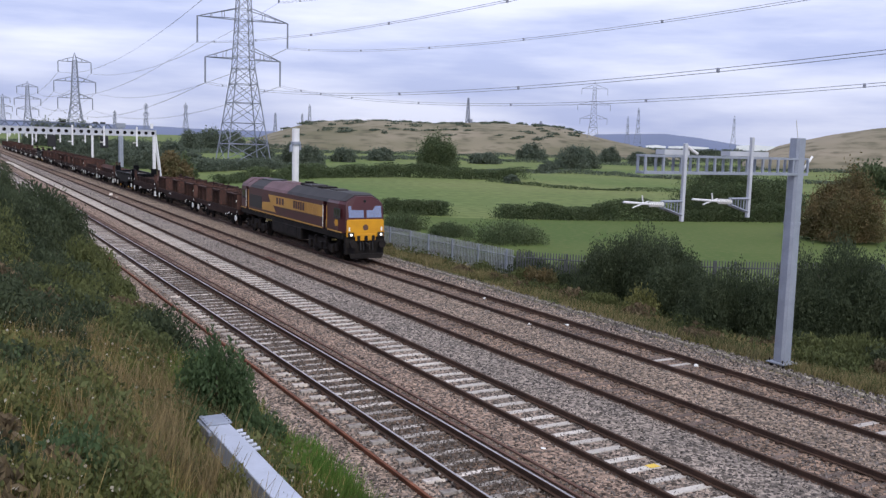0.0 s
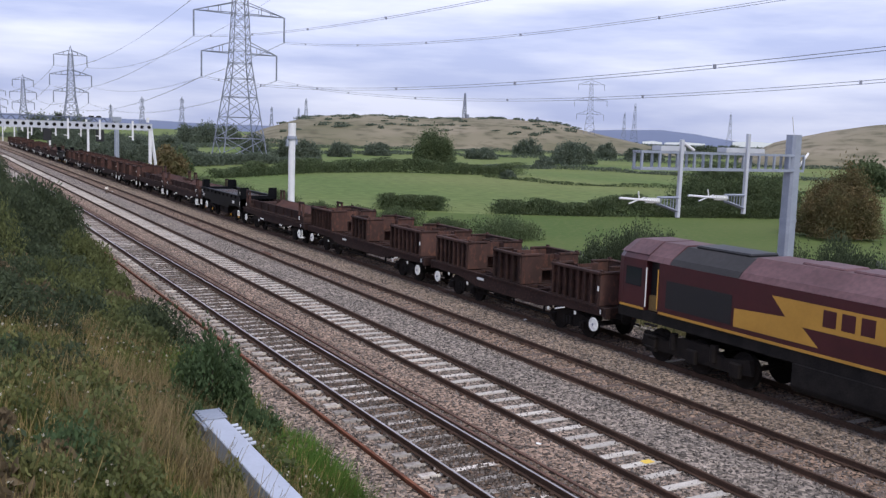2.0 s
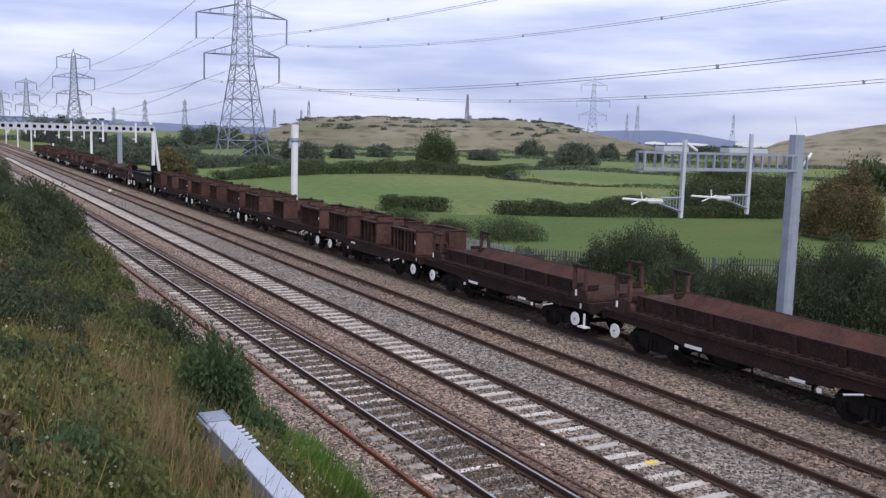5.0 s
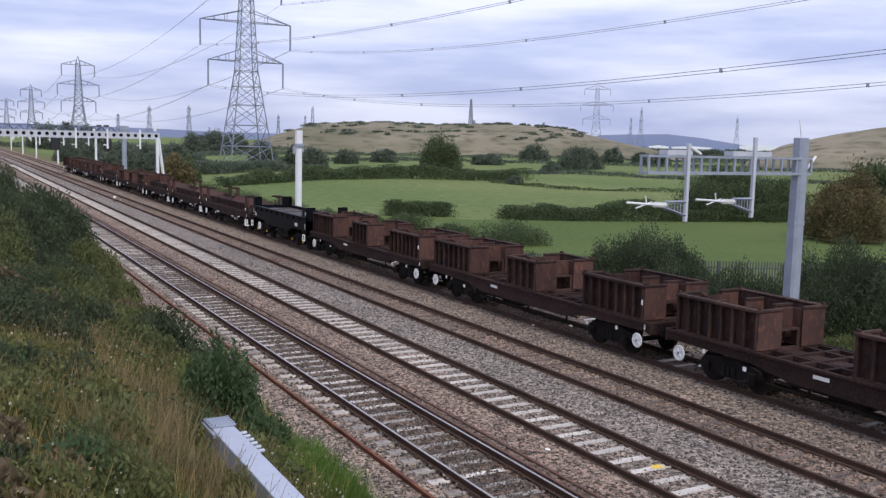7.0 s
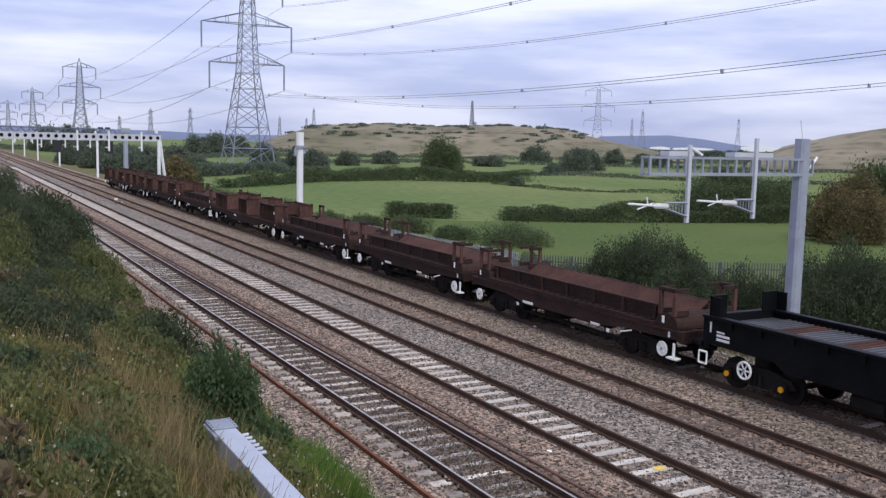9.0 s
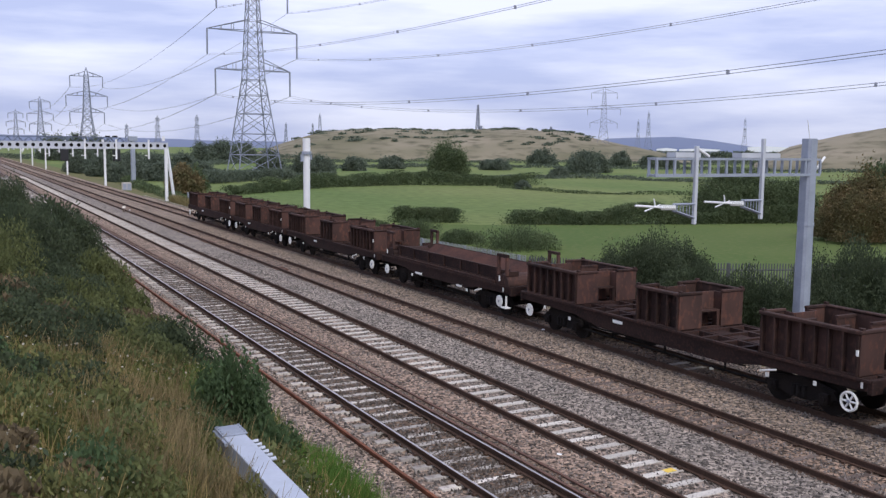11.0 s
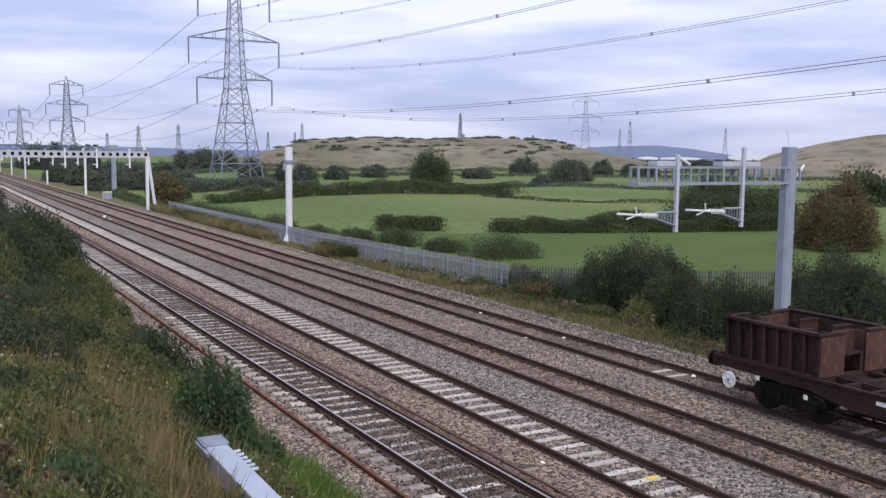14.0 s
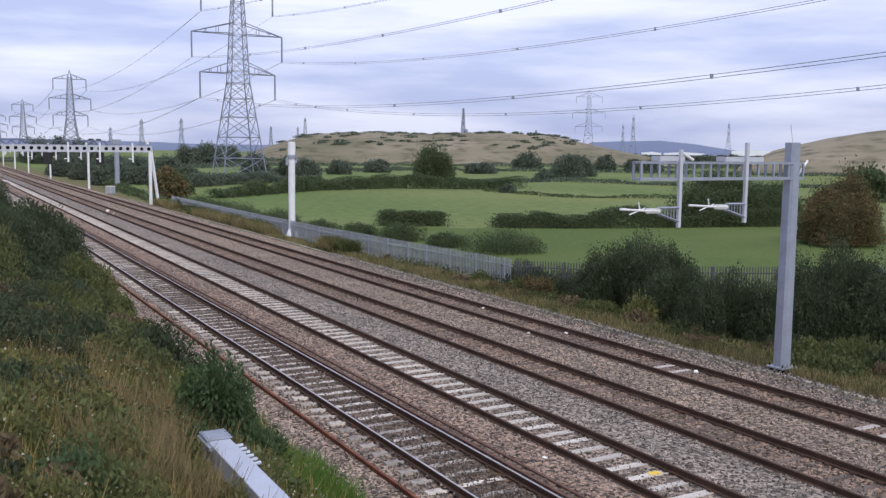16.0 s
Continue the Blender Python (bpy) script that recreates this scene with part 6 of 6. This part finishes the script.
def hull(bm, sections):
    """Joins cross-sections, each (y, outline of (x, z)), into one closed body."""
    rings = [[bm.verts.new((x, y, z)) for x, z in o] for y, o in sections]
    for a, b in zip(rings, rings[1:]):
        for i in range(len(a)):
            j = (i + 1) % len(a)
            bm.faces.new((a[i], a[j], b[j], b[i]))
    bm.faces.new(rings[0]), bm.faces.new(rings[-1][::-1])


def locomotive(y0):
    L = 19.75
    w = vehicle("diesel_locomotive", y0, "maroon and gold freight diesel locomotive with a yellow nose", "locomotive")

    def shell(k=1.0, top=3.80):
        return [(-1.32 * k, 1.62), (-1.32 * k, 3.22), (-1.2 * k, 3.4), (-0.62 * k, top), (0.62 * k, top), (1.2 * k, 3.4), (1.32 * k, 3.22), (1.32 * k, 1.62)]

    bm = bmesh.new()
    prism(bm, [(-1.32, 1.62), (-1.32, 3.22), (1.32, 3.22), (1.32, 1.62)], 3.1, L - 2.1)
    part("body_side", bm, MAROON, w)
    # cabs
    bm = bmesh.new()
    nose = [(-1.14, 1.62), (-1.14, 2.35), (-1.12, 3.2), (-1.02, 3.36), (-0.5, 3.66), (0.5, 3.66), (1.02, 3.36), (1.12, 3.2), (1.14, 2.35), (1.14, 1.62)]
    full = [(-1.32, 1.62), (-1.32, 2.35), (-1.32, 3.22), (-1.2, 3.4), (-0.62, 3.80), (0.62, 3.80), (1.2, 3.4), (1.32, 3.22), (1.32, 2.35), (1.32, 1.62)]
    hull(bm, ((0.0, nose[:2] + [(-1.12, 2.4), (-1.05, 2.42), (-0.5, 2.44), (0.5, 2.44), (1.05, 2.42), (1.12, 2.4)] + nose[-2:]), (0.18, nose), (0.75, full), (2.45, full)))
    part("front_cab", bm, MAROON, w)
    bm = bmesh.new()
    hull(bm, ((L - 1.5, full), (L - 0.4, full), (L, nose)))
    part("rear_cab", bm, MAROON, w)
    # recessed doors
    for a, b in ((2.45, 3.1), (L - 2.1, L - 1.5)):
        bm = bmesh.new()
        box(bm, -1.08, 1.08, a, b, 1.62, 3.3)
        recess = part("door_recess", bm, BLACK, w, "dark recessed cab door")
        for s in (-1, 1):
            bm = bmesh.new()
            lo, hi = sorted((s * 1.08, s * 1.2))
            box(bm, lo, hi, a + 0.06, b - 0.06, 1.64, 2.12)
            part("door_foot", bm, DARKGOLD, recess, "dark gold door foot", 0.01)
        for s in (-1, 1):
            for y in (a + 0.03, b - 0.03):
                bm = bmesh.new()
                rod(bm, (s * 1.33, y, 1.75), (s * 1.33, y, 3.0), 0.02, 6)
                part("handrail", bm, WHITEP if y > a + 0.1 else GOLD, w)
    # roof
    def roof(a, b, mat, top=3.80):
        bm = bmesh.new()
        prism(bm, [(-1.32, 3.224), (-1.2, 3.4), (-0.62, top), (0.62, top), (1.2, 3.4), (1.32, 3.224)], a, b)
        part("roof_panel", bm, mat, w)
    roof(2.46, 9.4, ROOF)
    roof(9.42, 14.4, ROOF_PINK)
    roof(14.42, 17.2, ROOF, 3.76)
    roof(17.22, L - 1.51, ROOF_PINK)
    bm = bmesh.new()
    hull(bm, ((0.32, [(-1.1, 3.40), (-0.53, 3.73), (0.53, 3.73), (1.1, 3.40)]), (0.80, [(-1.235, 3.40), (-0.63, 3.815), (0.63, 3.815), (1.235, 3.40)]), (2.45, [(-1.235, 3.40), (-0.63, 3.815), (0.63, 3.815), (1.235, 3.40)])))
    part("cab_roof", bm, ROOF, w, "sooty grey cab roof")
    bm = bmesh.new()
    hull(bm, ((L - 1.49, [(-1.235, 3.40), (-0.63, 3.815), (0.63, 3.815), (1.235, 3.40)]), (L - 0.45, [(-1.235, 3.40), (-0.63, 3.815), (0.63, 3.815), (1.235, 3.40)]), (L - 0.05, [(-1.14, 3.38), (-0.56, 3.735), (0.56, 3.735), (1.14, 3.38)])))
    part("cab_roof", bm, ROOF_PINK, w, "faded maroon cab roof")
    for a, b, x, h, mat in ((7.0, 8.4, 0.55, 0.14, ROOF), (5.3, 6.2, 0.5, 0.12, DARKMETAL), (8.6, 9.3, 0.45, 0.16, DARKMETAL), (10.0, 11.4, 0.5, 0.06, ROOF_PINK), (11.6, 13.0, 0.5, 0.06, ROOF_PINK), (14.7, 16.9, 0.58, 0.05, BLACK), (3.4, 4.4, 0.4, 0.08, ROOF)):
        bm = bmesh.new()
        box(bm, -x, x, a, b, 3.74, 3.80 + h)
        part("roof_hatch", bm, mat, w, bevel=0.04)
    bm = bmesh.new()
    rod(bm, (0, 8.9, 3.8), (0, 8.9, 4.05), 0.28, 14)
    part("exhaust", bm, DARKMETAL, w)
    # liveries and grilles, each a thin plate on both sides
    for s in (-1, 1):
        def plate(name, q, mat, lift, label="", on=None):
            bm = bmesh.new()
            lo, hi = sorted((s * 1.318, s * (1.32 + lift)))
            prism(bm, q, lo, hi, "x")
            return part(name, bm, mat, on or w, label)
        band = plate("gold_band", ((3.15, 2.28), (3.15, 2.95), (13.2, 2.95), (12.7, 2.45), (14.5, 2.36), (14.5, 1.84), (11.6, 1.84), (12.15, 2.28)), GOLD, 0.006, "gold zigzag livery band")
        plate("sill_stripe", ((0.25, 1.62), (0.25, 1.70), (2.4, 1.70), (2.4, 1.62)), GOLD, 0.008)
        plate("sill_stripe", ((3.15, 1.62), (3.15, 1.70), (17.6, 1.70), (17.6, 1.62)), GOLD, 0.008)
        plate("sill_stripe", ((L - 1.45, 1.62), (L - 1.45, 1.70), (L - 0.3, 1.70), (L - 0.3, 1.62)), GOLD, 0.008)
        plate("radiator_grille", ((14.6, 1.86), (14.6, 2.72), (17.3, 2.72), (17.3, 1.86)), BLACK, 0.01, "black radiator grille")
        for i in range(11):
            plate("louvre", ((4.0, 2.34 + i * 0.053), (4.0, 2.352 + i * 0.053), (7.4, 2.352 + i * 0.053), (7.4, 2.34 + i * 0.053)), GOLD, 0.02, "", band)
        pane = plate("window_frame", ((0.45, 2.38), (0.45, 2.98), (1.45, 2.98), (1.45, 2.38)), BLACK, 0.008)
        plate("cab_window", ((0.52, 2.44), (0.52, 2.93), (0.93, 2.93), (0.93, 2.44)), CAB_GLASS, 0.012, "", pane)
        plate("cab_window", ((0.98, 2.44), (0.98, 2.93), (1.4, 2.93), (1.4, 2.44)), CAB_GLASS, 0.012, "", pane)
        plate("cab_window", ((L - 1.3, 2.35), (L - 1.3, 2.95), (L - 0.55, 2.95), (L - 0.55, 2.35)), CAB_GLASS, 0.012)
        plate("crest", ((0.85, 1.98), (0.75, 2.2), (0.95, 2.32), (1.25, 2.3), (1.3, 2.1), (1.15, 1.95)), YELLOW, 0.012, "small yellow emblem")
        # plain blocks stand for the lettering
        for i in range(3):
            y = 10.0 + i * 0.56
            plate("letter_block", ((y, 2.42), (y, 2.86), (y + 0.4, 2.86), (y + 0.4, 2.42)), MAROON, 0.009, "maroon lettering block")
        for i in range(5):
            y = 6.2 + i * 0.42
            plate("letter_block", ((y, 2.40), (y, 2.88), (y + 0.3, 2.88), (y + 0.3, 2.40)), MAROON, 0.022, "maroon lettering block")
    # front
    bm = bmesh.new()
    prism(bm, ((-1.13, 1.42), (-1.13, 2.32), (-1.06, 2.4), (1.06, 2.4), (1.13, 2.32), (1.13, 1.42)), -0.06, 0.02)
    part("nose_panel", bm, YELLOW, w, "warning yellow nose panel", 0.02)
    bm = bmesh.new()
    box(bm, -0.62, 0.62, -0.12, -0.061, 1.2, 1.6)
    part("coupler_panel", bm, YELLOW, w, "grimy yellow coupler panel", 0.03)
    bm = bmesh.new()
    rod(bm, (0.0, -0.075, 1.95), (0.0, -0.062, 1.95), 0.17, 16)
    part("socket_cover", bm, RUST, w, "rusty round socket cover")
    for x in (-0.45, 0.0, 0.45):
        bm = bmesh.new()
        box(bm, x - 0.09, x + 0.09, -0.2, -0.125, 1.18, 1.5)
        part("jumper_box", bm, DARKMETAL, w, bevel=0.02)
    for s in (-1, 1):
        bm = bmesh.new()
        lo, hi = sorted((s * 0.09, s * 1.0))
        q = [bm.verts.new(p) for p in ((lo, -0.012, 2.5), (hi, -0.012, 2.5), (hi, 0.115, 3.14), (lo, 0.115, 3.14))]
        r = [bm.verts.new((v.co.x, v.co.y + 0.06, v.co.z)) for v in q]
        bm.faces.new(q), bm.faces.new(r[::-1])
        for i in range(4):
            bm.faces.new((q[i], r[i], r[(i + 1) % 4], q[(i + 1) % 4]))
        part("windscreen", bm, WINDSCREEN, w, "reflective windscreen pane")
        bm = bmesh.new()
        box(bm, s * 0.9 - 0.17, s * 0.9 + 0.17, -0.16, -0.05, 1.42, 1.68)
        housing = part("lamp_housing", bm, BLACK, w, "black headlamp housing", 0.02)
        bm = bmesh.new()
        box(bm, s * 0.98 - 0.05, s * 0.98 + 0.05, -0.085, -0.055, 1.74, 1.98)
        part("marker_lamp", bm, WHITEP, w, "pale marker lamp", 0.015)
        bm = bmesh.new()
        rod(bm, (s * 0.9, -0.19, 1.55), (s * 0.9, -0.155, 1.55), 0.065, 12)
        part("headlamp", bm, LAMP_ON, housing, "lit headlamp")
    bm = bmesh.new()
    rod(bm, (0, 0.1, 3.4), (0, 0.2, 3.4), 0.07, 10)
    part("headlamp", bm, CAB_GLASS, w, "unlit headlamp")
    bm = bmesh.new()
    prism(bm, ((-1.15, 0.45), (-1.2, 1.42), (1.2, 1.42), (1.15, 0.45)), -0.02, 0.25)
    part("buffer_beam", bm, DARKMETAL, w, "sooty buffer beam")
    bm = bmesh.new()
    prism(bm, ((-0.95, 0.22), (-1.05, 0.5), (1.05, 0.5), (0.95, 0.22)), -0.26, -0.2)
    part("snowplough", bm, DARKMETAL, w, bevel=0.02)
    bm = bmesh.new()
    for x in (-0.35, -0.15, 0.2, 0.4):
        rod(bm, (x, -0.15, 1.15), (x, -0.22, 0.7), 0.035, 6)
    rod(bm, (0, -0.1, 1.05), (0, -0.5, 1.0), 0.08, 8)
    part("brake_hose", bm, BLACK, w)
    buffers(w, 0.0, -1)
    buffers(w, L, 1)
    # frame, tank, bogies
    bm = bmesh.new()
    box(bm, -1.28, 1.28, 0.2, L - 0.2, 1.28, 1.62)
    part("frame", bm, DARKMETAL, w)
    bm = bmesh.new()
    prism(bm, ((-1.2, 0.5), (-1.3, 0.65), (-1.3, 1.28), (1.3, 1.28), (1.3, 0.65), (1.2, 0.5)), 7.6, 12.4)
    part("fuel_tank", bm, DARKMETAL, w, bevel=0.03)
    bm = bmesh.new()
    box(bm, -1.32, 1.32, 6.8, 7.5, 0.55, 1.28)
    part("battery_box", bm, DARKMETAL, w, bevel=0.03)
    for yc in (3.6, L - 3.6):
        for o in (-1.75, 0.0, 1.75):
            wheelset(w, yc + o, 0.53)
        for s in (-1, 1):
            bm = bmesh.new()
            prism(bm, ((yc - 2.3, 0.5), (yc - 2.2, 0.95), (yc - 1.2, 0.78), (yc - 0.6, 1.02), (yc + 0.6, 1.02), (yc + 1.2, 0.78), (yc + 2.2, 0.95), (yc + 2.3, 0.5), (yc + 1.3, 0.42), (yc - 1.3, 0.42)), s * 1.0, s * 1.16, "x")
            part("side_frame", bm, BOGIE, w)
            for o in (-1.75, 0.0, 1.75):
                bm = bmesh.new()
                lo, hi = sorted((s * 1.12, s * 1.28))
                box(bm, lo, hi, yc + o - 0.2, yc + o + 0.2, 0.35, 0.78)
                part("axle_box", bm, BOGIE, w, bevel=0.03)
            for o in (-0.85, 0.85):
                bm = bmesh.new()
                rod(bm, (s * 1.15, yc + o, 0.6), (s * 1.15, yc + o, 1.1), 0.13, 10)
                part("spring", bm, BOGIE, w)
    for y in (2.75, L - 1.8):
        for s in (-1, 1):
            for z in (0.5, 0.85, 1.2):
                bm = bmesh.new()
                lo, hi = sorted((s * 1.2, s * 1.34))
                box(bm, lo, hi, y - 0.25, y + 0.25, z - 0.02, z + 0.02)
                part("cab_step", bm, DARKMETAL, w)
    return w


WINDSCREEN = plain("windscreen_glass", (0.30, 0.33, 0.42), 0.06, 0.75)
locomotive(47.75)
DULL = "rust-brown wagon with three ribbed steel cradles"
FLAT = "rust-brown bolster wagon with stanchions and a plated trough"
box_wagon(67.5, 13.1, DULL)
box_wagon(80.65, 15.55, DULL)
flat_wagon(96.25, 13.0, FLAT, False)
black_wagon(109.3, 11.9, "gloss black well wagon with a ribbed bed and yellow hubs")
flat_wagon(121.3, 13.05, FLAT, False)
flat_wagon(134.4, 12.9, FLAT, False)
box_wagon(147.35, 12.4, DULL)
box_wagon(159.8, 16.15, DULL)
box_wagon(176.0, 15.85, DULL)
box_wagon(191.9, 15.5, DULL)
black_wagon(207.45, 11.95, "gloss black well wagon with a ribbed bed and yellow hubs")
flat_wagon(219.45, 13.4, FLAT, True)
flat_wagon(232.9, 12.65, FLAT, True)
flat_wagon(245.6, 12.7, FLAT, False)
box_wagon(258.35, 16.5, DULL, True)
flat_wagon(274.95, 13.2, FLAT, False)
box_wagon(288.2, 15.35, DULL)
box_wagon(303.6, 12.9, DULL)
box_wagon(316.55, 15.6, "rust-brown wagon with three ribbed cradles, last of the train")


def motions():
    for ob, y0 in TRAIN:
        walk(ob, [(t, pose(TRACKS[3], y0 - travelled(t), 0)) for t in range(17)])


motions()
